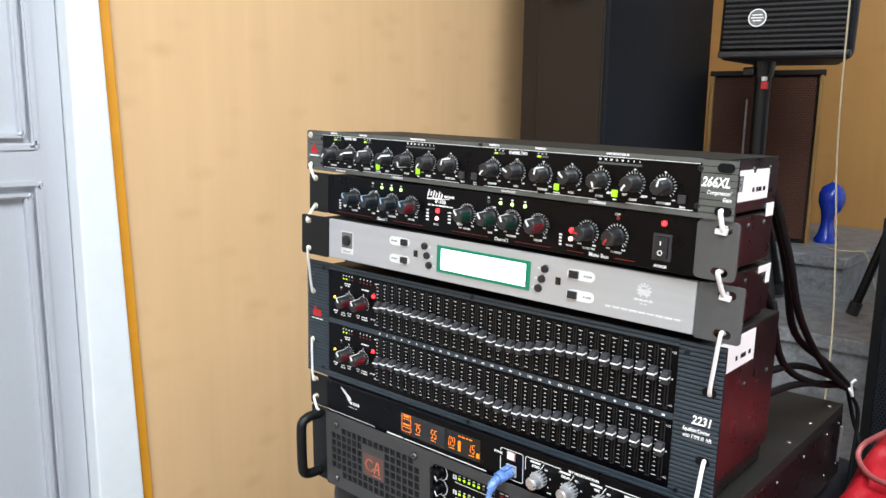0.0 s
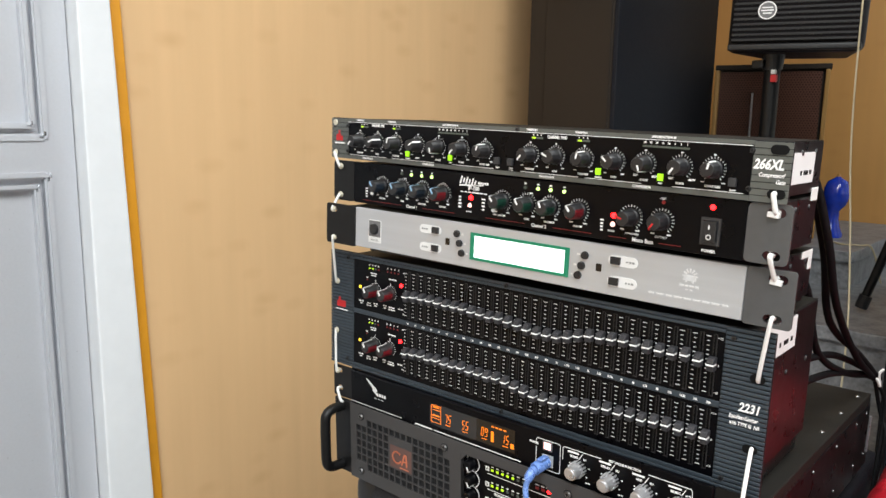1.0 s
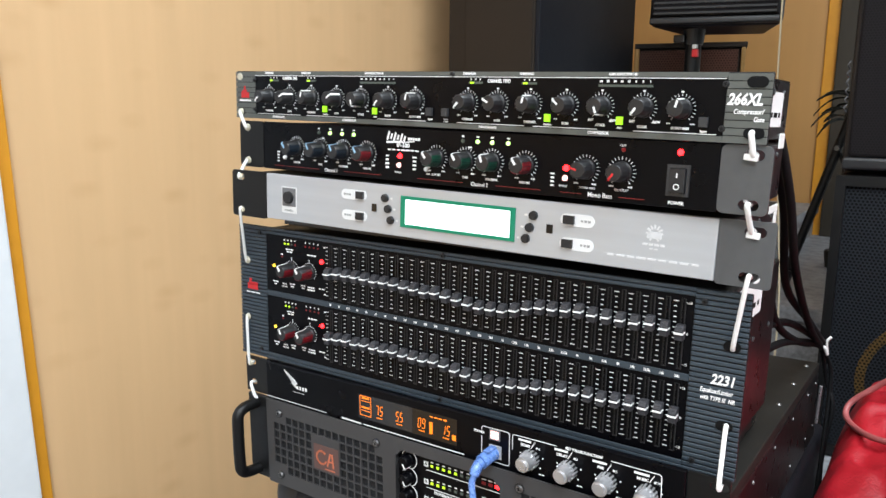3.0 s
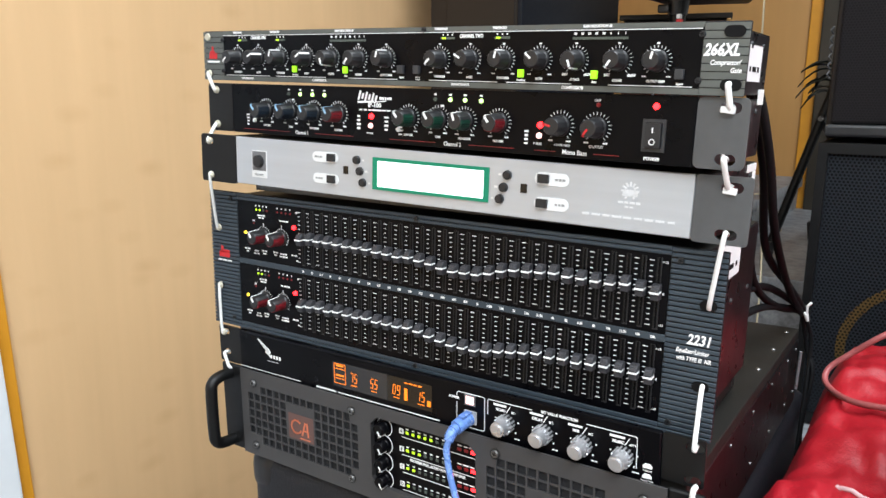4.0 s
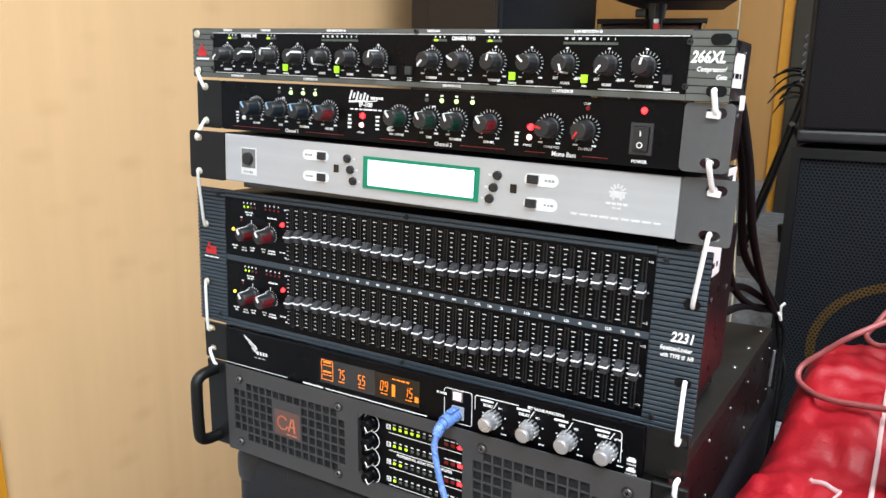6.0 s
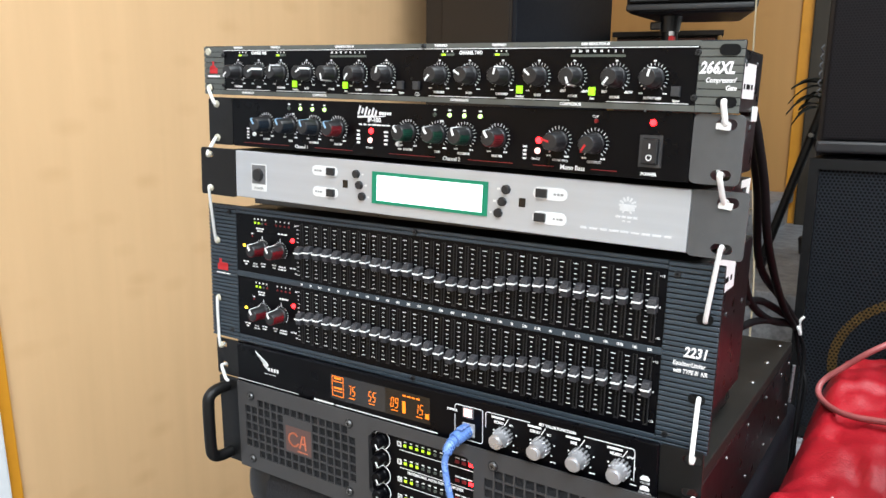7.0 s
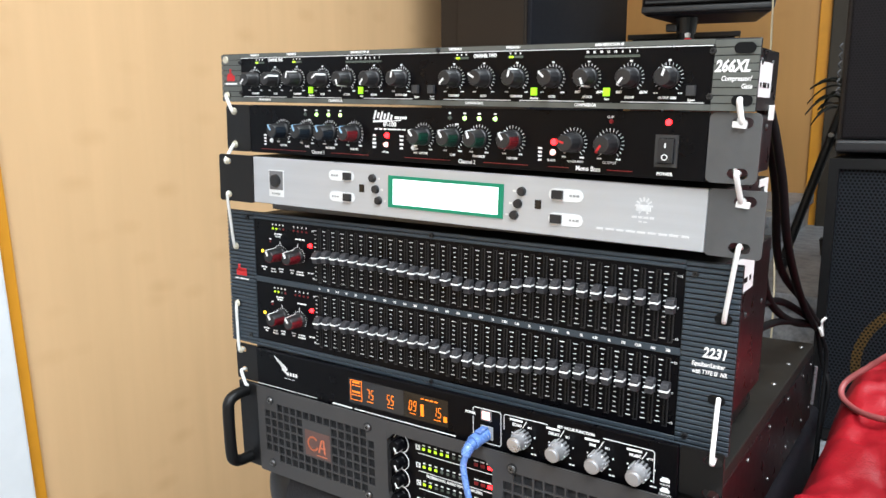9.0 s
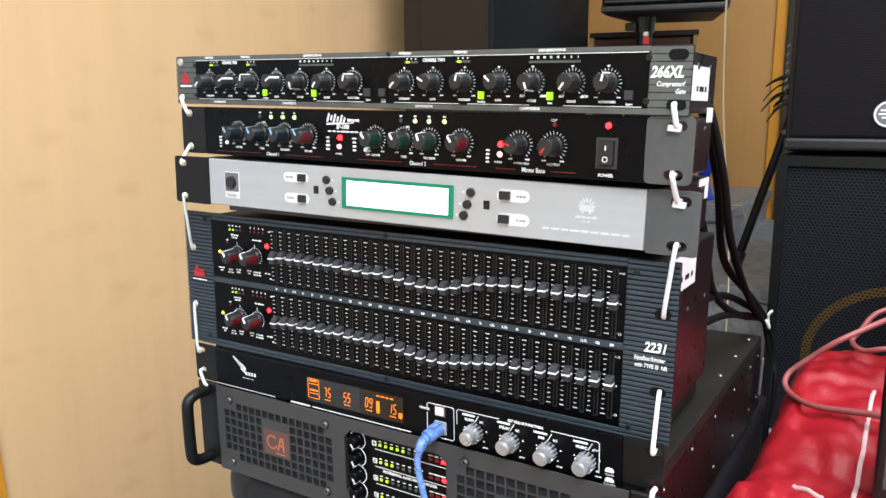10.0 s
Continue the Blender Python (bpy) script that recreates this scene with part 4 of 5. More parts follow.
    for u, v, m, s in ((0.1955, 0.0208, "led_red", 0.0024), (0.1946, 0.0133, "led_pink", 0.0022), (0.3455, 0.0212, "led_red", 0.0024), (0.3450, 0.0139, "led_pink", 0.0022), (0.3873, 0.0364, "led_red_dim", 0.0016), (0.4260, 0.0368, "led_red", 0.0022)):
        led(t, u, v, s, m, D, "lit red light" if m == "led_red" else "")
    for u in (0.061, 0.2225):
        led(t, u, 0.0118, 0.0021, "print", D)
    rocker(t, 0.4260, 0.0184, 0.0150, 0.0208)
    part("side_strip", box(0.4641, 0.4651, 0.014, 0.022, 0.006, 0.040, 0.0003, seg=1), "tie", t, "white tape strip on the case side")
    square_case(t, 0.0227)
    return t


def receiver():
    t = unit("rack_receiver", "silver wireless receiver with a lit display and charcoal ears", "audio receiver", 0.0087, -0.0125, 1.168, 4.28, -1.59)
    H = 0.0437
    chassis(t, 0.03, 0.456, 0.130, 0.001, H - 0.001)
    # black block added to keep the gap above the equalizer dark
    gap_bm = box(0.034, 0.452, 0.030, 0.128, -0.003, 0.0012)
    for v in gap_bm.verts:
        if v.co.z < 0:
            v.co.z = -0.0098 + 0.0125 * v.co.x
    part("base_tray", gap_bm, "chassis", t)
    # the left ear's shade is in its black, the right ear's sheen in charcoal
    for a, b in ((0.0, 0.0435), (0.4478, W19)):
        slots = ((0.470, 0.0365, 0.0135, 0.007), (0.469, 0.0064, 0.0135, 0.007)) if a else ((0.011, 0.0375, 0.009, 0.0062), (0.011, 0.0062, 0.009, 0.0062))
        part("ear", ear_plate(a, b, 0.0, H, slots, -0.0022, 0.0006, 0.0026), "ear" if a else "black", t, "charcoal rack ear, left one coloured black for shade")
        part("ear_return", box(a + 0.0405 if not a else a, b if not a else a + 0.003, 0.0026, 0.03, 0.002, H - 0.002), "black", t)
    part("front_panel", box(0.0438, 0.4475, -0.0018, 0.0026, 0.0012, H - 0.0006, 0.0005, seg=1), "silver", t, "brushed silver panel")
    D = 0.0018
    part("display", box(0.2005, 0.2965, -D - 0.0004, -D, 0.0124, 0.0330), "lcd", t, "white lit display")
    part("display_rim", plate(0.196, 0.3008, 0.0098, 0.0358, [(0.2004, 0.2966, 0.0123, 0.0331)], -D - 0.0011, -D), "lcd_green", t, "green lit display rim")
    w = bmesh.new()
    bar(w, 0.0722, 0.0204, 0.0178, 0.0240, D)
    part("button_plate", w, "sticker", t, "white outlined button plate")
    w = bmesh.new()
    bar(w, 0.0722, 0.0232, 0.0160, 0.0168, D + 0.0003)
    part("button_field", w, "button_grey", t)
    w = bmesh.new()
    letter(w, "POWER", 0.0722, 0.0109, 0.003, D + 0.0004)
    part("button_word", w, "grey_print", t)
    smooth(part("power_button", cyl(0.0057, 0.0053, 0.003, out(0.0722, 0.0230, D + 0.0006), seg=24, bevel=0.0006), "knob", t, "round black push button"))
    for u, v, bu in ((0.1468, 0.0321, 0.1540), (0.1474, 0.0141, 0.1540)):
        part("switch_plate", oval(u, v, 0.0272, 0.0086, D), "sticker", t, "white oblong switch plate")
        b = bmesh.new()
        scribble(b, u - 0.0070, v, 0.008, 0.0018, D + 0.0004, 3)
        part("plate_words", b, "grey_print", t)
        chip(t, "push_button", bu, v + 0.0002, 0.0078, 0.0062, "knob", D + 0.0004, 0.0026, "black push button")
    for u, v, bu in ((0.3500, 0.0313, 0.3440), (0.3505, 0.0137, 0.3437)):
        part("switch_plate", oval(u, v, 0.0262, 0.0090, D), "sticker", t, "white oblong switch plate")
        b = bmesh.new()
        scribble(b, u + 0.0065, v, 0.008, 0.0018, D + 0.0004, 3)
        part("plate_words", b, "grey_print", t)
        chip(t, "push_button", bu, v + 0.0002, 0.0084, 0.0062, "knob", D + 0.0004, 0.0026, "black push button")
    for u, v in ((0.1797, 0.0322), (0.1829, 0.0233), (0.1858, 0.0141), (0.3155, 0.0315), (0.3128, 0.0222), (0.3100, 0.0135)):
        smooth(part("round_button", cyl(0.0036, 0.0032, 0.0026, out(u, v, D), seg=20, bevel=0.0005), "knob", t))
        b = bmesh.new()
        scribble(b, u + (0.0062 if u < 0.25 else -0.0062), v, 0.0028, 0.0016, D, 1)
        part("button_mark", b, "sticker", t)
    for u in (0.1685, 0.3289):
        chip(t, "sensor_window", u, 0.0230, 0.0052, 0.0066, "window", D, 0.0006)
    b = bmesh.new()
    ticks(b, 0.4061, 0.0285, 0.0030, 0.0030, 11, -150, 150, D, 0.0012)
    bar(b, 0.4061, 0.0270, 0.010, 0.0045, D)
    scribble(b, 0.4061, 0.0205, 0.016, 0.0016, D, 4)
    scribble(b, 0.4061, 0.0175, 0.007, 0.0010, D, 2)
    scribble(b, 0.4055, 0.0102, 0.066, 0.0015, D, 9)
    part("maker_crest", b, "crest", t, "pale printed crest and line of small print")
    part("corner_clip", box(0.4561, 0.4569, 0.098, 0.126, H - 0.007, H - 0.001, 0.0003, seg=1), "tie", t, "white tape strip on the case corner")
    part("corner_clip", box(0.4561, 0.4569, 0.117, 0.126, H - 0.018, H - 0.0072, 0.0003, seg=1), "tie", t, "white tape strip on the case corner")
    square_case(t, 0.0748)
    return t


FADERS_A = [-0.7, 0.9, 0.8, 1.0, 0.7, 0.2, 0.6, 0.5, -0.5, -0.8, -1.6, -0.7, -2.0, -3.1, -5.2, -6.3, -5.9, -5.6, -3.3, 0.1, 2.4, 2.9, 3.9, 4.9, 3.9, 4.1, 3.8, 3.6, 5.0, 3.2, 1.9]
FADERS_B = [-0.7, 0.6, 1.5, 0.4, 1.6, 0.7, 0.5, 1.5, 0.3, 0.3, 0.2, 1.2, -0.1, -2.2, -4.0, -5.5, -5.6, -5.6, -4.1, -2.2, -0.5, 1.3, 3.0, 2.1, 3.3, 2.5, 3.8, 4.3, 3.7, 4.1, 3.0]
BANDS = "20 25 31.5 40 50 63 80 100 125 160 200 250 315 400 500 630 800 1k 1.25k 1.6k 2k 2.5k 3.15k 4k 5k 6.3k 8k 10k 12.5k 16k 20k".split()


def equalizer():
    t = unit("rack_equalizer", "slate-blue grooved graphic equalizer with two rows of faders", "equalizer", -0.0051, 0.0023, 1.023, 3.14, -0.88)
    H = 0.1335
    chassis(t, 0.026, 0.4660, 0.165, 0.001, H - 0.004)
    part("front_panel", box(0, W19, 0.0, 0.0026, 0, H, 0.0006, seg=1), "slate_dark", t, "base darkened for the shade between the slats")
    n = 36
    pitch = H / n
    left = part("slat", box(0, 0.0366, -0.0014, 0, 0, pitch - 0.0011, 0.0003, seg=1), "slate", t, at=Matrix.Translation((0.0002, 0, 0.0002)))
    right = part("slat", box(0, 0.0361, -0.0014, 0, 0, pitch - 0.0011, 0.0003, seg=1), "slate", t, at=Matrix.Translation((0.4462, 0, 0.0002)))
    for k in range(1, n):
        like(left, t, Matrix.Translation((0.0002, 0, 0.0002 + pitch * k)))
        like(right, t, Matrix.Translation((0.4462, 0, 0.0002 + pitch * k)))
    for z0, z1 in ((0.0002, 0.0028), (0.0036, 0.0066), (0.1272, 0.1298), (0.1306, 0.1333)):
        part("band", box(0.0370, 0.4460, -0.0014, 0, z0, z1, 0.0003, seg=1), "slate", t)
    part("middle_band", box(0.0370, 0.4460, -0.0012, 0, 0.0657, 0.0708, 0.0003, seg=1), "slate", t, "slate band with frequency figures")
    D = 0.0006
    part("printed_face", box(0.0372, 0.4458, -D, 0, 0.0068, 0.0655), "gloss", t, "black printed lower face")
    part("printed_face", box(0.0372, 0.4458, -D, 0, 0.0710, 0.1270), "gloss", t, "black printed upper face")
    w = bmesh.new()
    f = bmesh.new()
    u0, du = 0.1195, 0.01063
    cap0 = mark0 = slot0 = None
    for row, (vc, vals) in enumerate(((0.0992, FADERS_A), (0.0376, FADERS_B))):
        for k in range(31):
            u = u0 + du * k
            at = Matrix.Translation((u, 0, vc))
            if slot0 is None:
                slot0 = part("fader_slot", plate(-0.0018, 0.0018, -0.0252, 0.0252, [(-0.0007, 0.0007, -0.0246, 0.0246)], -D - 0.0004, -D), "black", t, at=at)
                # lip in a lighter grey, on the right and lower edges only
                b = box(0.0012, 0.0018, -D - 0.0007, -D - 0.0003, -0.0252, 0.0252)
                box(-0.0018, 0.0018, -D - 0.0007, -D - 0.0003, -0.0257, -0.0251, 0, b)
                lip0 = part("slot_lip", b, "slot_edge", slot0)
            else:
                like(lip0, like(slot0, t, at), Matrix())
            for j in range(13):
                bar(w, u - du / 2, vc + 0.0229 - 0.003817 * j, 0.0036 if j in (0, 12) else 0.0021, 0.00048, D)
            at = Matrix.Translation((u, 0, vc + 0.001 * vals[k]))
            if cap0 is None:
                # a domed cap: ribbed rounded shoulder above the line, a plain drop below it
                bm = bmesh.new()
                prof = [(-0.0008, 0.0052), (-0.0040, 0.0054), (-0.0064, 0.0046), (-0.0080, 0.0030), (-0.0087, 0.0010), (-0.0088, -0.0008), (-0.0080, -0.0026), (-0.0076, -0.0052), (-0.0008, -0.0056)]
                rows = []
                for x, q in ((-0.0029, 0.93), (-0.0025, 1.0), (0.0025, 1.0), (0.0029, 0.93)):
                    rows.append([bm.verts.new((x, -D + y * q, z * q)) for y, z in prof])
                for ra, rb in zip(rows, rows[1:]):
                    for i in range(len(prof)):
                        bm.faces.new((ra[i - 1], ra[i], rb[i], rb[i - 1]))
                bm.faces.new(rows[0])
                bm.faces.new(rows[-1][::-1])
                for y, z in ((-0.0052, 0.0052), (-0.0074, 0.0038), (-0.0086, 0.0019)):
                    box(-0.0024, 0.0024, -D + y - 0.0002, -D + y + 0.0002, z - 0.0003, z + 0.0003, 0, bm)
                box(-0.0009, 0.0009, -D - 0.001, -D, -0.0015, 0.0015, 0, bm)
                cap0 = part("fader_cap", bm, "cap", t, at=at)
                b = bmesh.new()
                box(-0.0030, 0.0030, -D - 0.0092, -D - 0.0084, -0.0006, 0.0006, 0, b)
                box(-0.0031, -0.0026, -D - 0.0090, -D - 0.0022, -0.0006, 0.0006, 0, b)
                box(0.0026, 0.0031, -D - 0.0090, -D - 0.0022, -0.0006, 0.0006, 0, b)
                mark0 = part("fader_line", b, "print", cap0)
            else:
                like(mark0, like(cap0, t, at), Matrix())
            if row == 0:
                letter(f, BANDS[k], u - 0.0006, 0.0683, 0.0027, 0.0014, wide=0.85, bold=0.0001)
        for dv, s in ((0.0222, "+15"), (-0.0222, "-15"), (0.0, "0")):
            letter(w, s, 0.4424, vc + dv, 0.0026, D)
            bar(w, 0.1115, vc + dv, 0.0022, 0.0012, D)
        dv = vc - 0.0992
        du_l = 0.0026
        for u, v in ((0.0677, 0.0958), (0.0900, 0.0960)):
            ticks(w, u + du_l, v + dv, 0.0078, 0.0010, 17, -130, 130, D, 0.0005)
            bar(w, u + du_l, v + dv + 0.0104, 0.0005, 0.0028, D)
        for u, v, ww, b in ((0.046, 0.081, 0.008, 2), (0.058, 0.080, 0.006, 2), (0.068, 0.081, 0.007, 2), (0.046, 0.0785, 0.005, 1), (0.058, 0.0775, 0.008, 2), (0.068, 0.0785, 0.006, 1),
                            (0.082, 0.0815, 0.006, 2), (0.092, 0.081, 0.009, 3), (0.105, 0.0815, 0.008, 2), (0.082, 0.079, 0.004, 1), (0.092, 0.0785, 0.010, 3), (0.065, 0.1145, 0.010, 3), (0.093, 0.1120, 0.012, 3), (0.065, 0.1122, 0.008, 2),
                            (0.055, 0.1090, 0.003, 1)):
            scribble(w, u + du_l, v + dv, ww, 0.0015, D, b)
        for k in range(4):
            bar(w, du_l + 0.0585 + 0.0045 * k, 0.1233 + dv, 0.0015, 0.0014, D)
            bar(w, du_l + 0.0855 + 0.0052 * k, 0.1233 + dv, 0.0012, 0.0014, D)
            led(t, du_l + 0.0590 + 0.0045 * k, 0.1196 + dv, 0.0011, ("led_level", "led_level", "led_off", "led_red_dim")[k], D)
            led(t, du_l + 0.0855 + 0.0052 * k, 0.1196 + dv, 0.0010, "led_red_dim", D)
        knob(t, du_l + 0.0677, 0.0958 + dv, -32, "eq_red", D)
        knob(t, du_l + 0.0900, 0.0960 + dv, -32, "eq_red", D)
        led(t, du_l + 0.0445, 0.0965 + dv, 0.0016, "led_yellow", D, "lit yellow light")
        led(t, du_l + 0.1055, 0.1076 + dv, 0.0022, "led_red", D, "lit red light")
        led(t, du_l + 0.0551, 0.1065 + dv, 0.0010, "led_red_dim", D)
    part("lettering", w, "print", t, "white fader scales and small print")
    part("frequency_figures", f, "print", t, "pale frequency figures")
    w = bmesh.new()
    letter(w, "2231", 0.4688, 0.0712, 0.0100, 0.0015, wide=0.80, shear=0.2, bold=0.0003)
    letter(w, "Equalizer/Limiter", 0.4650, 0.0628, 0.0044, 0.0015, wide=0.72, shear=0.2, bold=0.0001)
    letter(w, "with TYPE III  NR", 0.4662, 0.0574, 0.0044, 0.0015, wide=0.72, shear=0.2, bold=0.0001)
    part("model_number", w, "print", t, "white slanted model number")
    b = bmesh.new()
    for dx, dz, ww, hh in ((0.0, 0.0, 0.0140, 0.0058), (0.001, 0.003, 0.012, 0.003), (-0.003, 0.0052, 0.003, 0.006)):
        bar(b, 0.0177 + dx, 0.0715 + dz, ww, hh, 0.0015)
    part("maker_badge", b, "red_print", t, "red maker's mark")
    b = bmesh.new()
    scribble(b, 0.0180, 0.0655, 0.0200, 0.0014, 0.0015, 3)
    part("maker_line", b, "print", t)
    for u, v in ((0.0288, 0.1270), (0.2413, 0.1302), (0.4525, 0.1245), (0.4530, 0.0090), (0.0278, 0.0090), (0.2418, 0.0046)):
        screw(t, u, v, 0.0024, 0.0014, "knob")
    # no openings here: black discs carry the holes' dark
    for u, v in ((0.4726, 0.0962), (0.4723, 0.0393)):
        part("mounting_hole", oval(u, v, 0.0115, 0.0072, 0.0015), "ink", t)
    for u, v in ((0.0105, 0.0975), (0.0105, 0.0392)):
        part("mounting_hole", oval(u, v, 0.0085, 0.0062, 0.0015), "ink", t)
    lab = part("side_label", box(0.4661, 0.4666, 0.012, 0.105, 0.098, 0.126), "sticker", t, "white paper label with black symbols")
    for y, ww in ((0.065, 0.004), (0.076, 0.004), (0.082, 0.007), (0.094, 0.005)):
        part("label_mark", box(0.4666, 0.4668, y - ww / 2, y + ww / 2, 0.105, 0.109), "ink", lab)
    square_case(t, 0.0548)
    return t


KNOB_AT = ((0.3350, 0.0203), (0.3668, 0.0202), (0.3978, 0.0196), (0.4282, 0.0191))


def processor():
    t = unit("rack_effects_processor", "black effects processor with an orange display and four aluminium knobs", "audio processor", -0.003, 0.0037, 0.9764, 0.5, 0.8)
    H = 0.0426
    c = chassis(t, 0.028, 0.456, 0.20, 0.0085, 0.030, lid=False)
    for v in c.data.vertices:
        if v.co.z > 0.02:
            v.co.z = 0.0452 - 0.0352 * (v.co.x - 0.028)
    for a, b, B in ((0.0, 0.0326, 0.0052), (0.4538, W19, 0.0082)):
        slots = ((0.4750, 0.0128, 0.0110, 0.0058), (0.4755, 0.0362, 0.0125, 0.0066)) if a else ((0.0105, 0.0365, 0.009, 0.0062), (0.0105, 0.0155, 0.009, 0.0062))
        part("ear", ear_plate(a, b, B, H, slots, 0.0001, 0.0022, 0.002), "black", t, "matt black rack ear")
    D = 0.0026
    part("front_panel", box(0.0329, 0.4535, -D, 0.0026, 0.0008, H, 0.0008, seg=1), "gloss", t, "glossy black front panel")
    part("display_window", box(0.1560, 0.2185, -D - 0.0003, -D, 0.0120, 0.0350), "window_b", t, "smoked display window")
    part("display_window", box(0.2187, 0.2650, -D - 0.0003, -D, 0.0120, 0.0350), "window", t, "dark display window")
    d = bmesh.new()
    E = D + 0.0004
    strokes = {"0": "abcdef", "1": "bc", "5": "afgcd", "7": "abc", "9": "abcdfg"}
    spots = {"a": (0, 1, 1), "g": (0, 0, 1), "d": (0, -1, 1), "f": (-1, 0.5, 0), "b": (1, 0.5, 0), "e": (-1, -0.5, 0), "c": (1, -0.5, 0)}
    for s, u, v in (("75", 0.1812, 0.0236), ("55", 0.2041, 0.0233), ("09", 0.2285, 0.0236), ("15", 0.2541, 0.0231)):
        for k, figure in enumerate(s):
            for q in strokes[figure]:
                x, z, flat = spots[q]
                bar(d, u - 0.0023 + 0.0046 * k + 0.0013 * x + 0.0005 * z, v + 0.0042 * z, 0.0024 if flat else 0.0005, 0.0006 if flat else 0.0036, E, turn=0 if flat else 6)
        scribble(d, u, v - 0.0070, 0.0070, 0.0008, E, 3)
    for k in (0, 1, 3, 4):
        scribble(d, 0.1650, 0.0320 - 0.0030 * k, 0.0104, 0.0018 if k % 3 == 0 else 0.0007, E, 1 if k % 3 == 0 else 3)
    for z in (0.0337, 0.0154):
        bar(d, 0.1650, z, 0.0131, 0.0004, E)
    for u in (0.1585, 0.1714):
        bar(d, u, 0.0246, 0.0004, 0.0185, E)
    bar(d, 0.2385, 0.0215, 0.0032, 0.0105, E)
    bar(d, 0.2622, 0.0185, 0.0036, 0.0046, E)
    scribble(d, 0.2460, 0.0318, 0.0190, 0.0013, E, 4)
    part("display_figure", d, "digits", t, "orange lit figures")
    w = bmesh.new()
    bar(w, 0.0740, 0.0066, 0.082, 0.0005, D)
    bar(w, 0.1470, 0.0064, 0.0240, 0.0015, D)
    bar(w, 0.2172, 0.0064, 0.1105, 0.0009, D)
    letter(w, "POWER", 0.2868, 0.0306, 0.0028, D, bold=0.0001)
    letter(w, "SET VALUE FUNCTION", 0.3785, 0.0362, 0.0029, D, bold=0.0001)
    for (u, v), s, n in zip(((0.3287, 0.0331), (0.3601, 0.0333), (0.3912, 0.0322), (0.4230, 0.0322)), ("ECHO", "DELAY", "MIC", "MUSIC"), (1, 2, 3, 4)):
        bar(w, u, v, 0.0112, 0.0016, D)
        letter(w, s, u + 0.0008, v - 0.0038, 0.0030, D, bold=0.0001)
        bar(w, u + 0.0074, v - 0.0022, 0.0006, 0.0068, D, turn=30)
        letter(w, "M%d" % n, u + 0.0120, v - 0.0038, 0.0028, D)
    for u, v in KNOB_AT:
        for k in range(6):
            a = radians(-130 + 52 * k)
            bar(w, u + 0.0100 * math.sin(a), v + 0.0100 * math.cos(a), 0.0011, 0.0011, D)
        scribble(w, u - 0.0090, 0.0088, 0.0046, 0.0010, D, 2)
        scribble(w, u + 0.0090, 0.0088, 0.0050, 0.0010, D, 2)

    def outline(pts, r=0.0005):
        for (a, b), (c, e) in zip(pts, pts[1:]):
            bar(w, (a + c) / 2, (b + e) / 2, r, math.hypot(c - a, e - b) + r * 0.6, D, turn=math.degrees(math.atan2(c - a, e - b)))
    outline([(0.2893, 0.0275), (0.2893, 0.0092), (0.2906, 0.0079), (0.3138, 0.0079), (0.3151, 0.0092), (0.3151, 0.0348), (0.3138, 0.0361), (0.2906, 0.0361), (0.2893, 0.0348), (0.2893, 0.0328)])
    outline([(0.3179, 0.0235), (0.3179, 0.0345), (0.3192, 0.0358), (0.3560, 0.0358)])
    outline([(0.4000, 0.0355), (0.4361, 0.0352), (0.4374, 0.0339), (0.4374, 0.0120)])
    letter(w, "VOLUME", 0.4454, 0.0124, 0.0019, D, wide=0.9)
    letter(w, "FUNCTION", 0.4454, 0.0050, 0.0019, D, wide=0.9)
    # the maker's mark: a wing and four plain strokes
    for k in range(7):
        bar(w, 0.0612 + 0.0021 * k, 0.0368 - 0.0015 * k, 0.0012 + 0.0005 * k, 0.0050, D, turn=-42)
    for k in range(3):
        bar(w, 0.0715 + 0.0018 * k, 0.0262 - 0.0012 * k, 0.0016, 0.0050, D, turn=-60)
    for k in range(4):
        bar(w, 0.0772 + 0.0038 * k, 0.0234, 0.0024, 0.0034, D, thick=0.0002)
    scribble(w, 0.0790, 0.0185, 0.0160, 0.0005, D, 3)
    part("lettering", w, "print", t, "white printed words and lines")
    ridge = None
    for u, v in KNOB_AT:
        # the core is black so the gaps between ridges read as shaded
        k = smooth(part("knob", cyl(0.0068, 0.0068, 0.0040, out(u, v, D), seg=40), "knob", t, "fluted aluminium knob, flute shade put into a black core"), 40)
        cyl_bm = cyl(0.0062, 0.0057, 0.0130, out(u, v, D + 0.0040), seg=40, bevel=0.0016)
        smooth(part("knob_cap", cyl_bm, "aluminium", k, "polished aluminium cap"))
        for j in range(14):
            at = out(u, v, D) @ Matrix.Rotation(2 * math.pi * j / 14, 4, "Z") @ Matrix.Translation((0.0068, 0, 0.0042))
            if ridge is None:
                b = bmesh.new()
                bmesh.ops.create_cube(b, size=1, matrix=Matrix.Diagonal((0.0013, 0.0014, 0.0078, 1)))
                bmesh.ops.bevel(b, geom=b.edges[:], offset=0.0003, segments=1, affect="EDGES")
                ridge = part("ridge", b, "aluminium", k, at=at)
            else:
                like(ridge, k, at)
    for v in (0.0157, 0.0082):
        b = bmesh.new()
        bar(b, 0.4454, v, 0.0064, 0.0018, D, 0.0012)
        bar(b, 0.4454, v + 0.0014, 0.0042, 0.0014, D, 0.0012)
        part("push_button", b, "print", t, "white push button")
    part("button_bezel", plate(0.2972, 0.3066, 0.0268, 0.0354, [(0.2982, 0.3056, 0.0278, 0.0344)], -D - 0.0012, -D), "button_grey", t)
    chip(t, "lit_button", 0.3019, 0.0311, 0.0072, 0.0064, "led_pink", D, 0.0014, "pale lit power button")
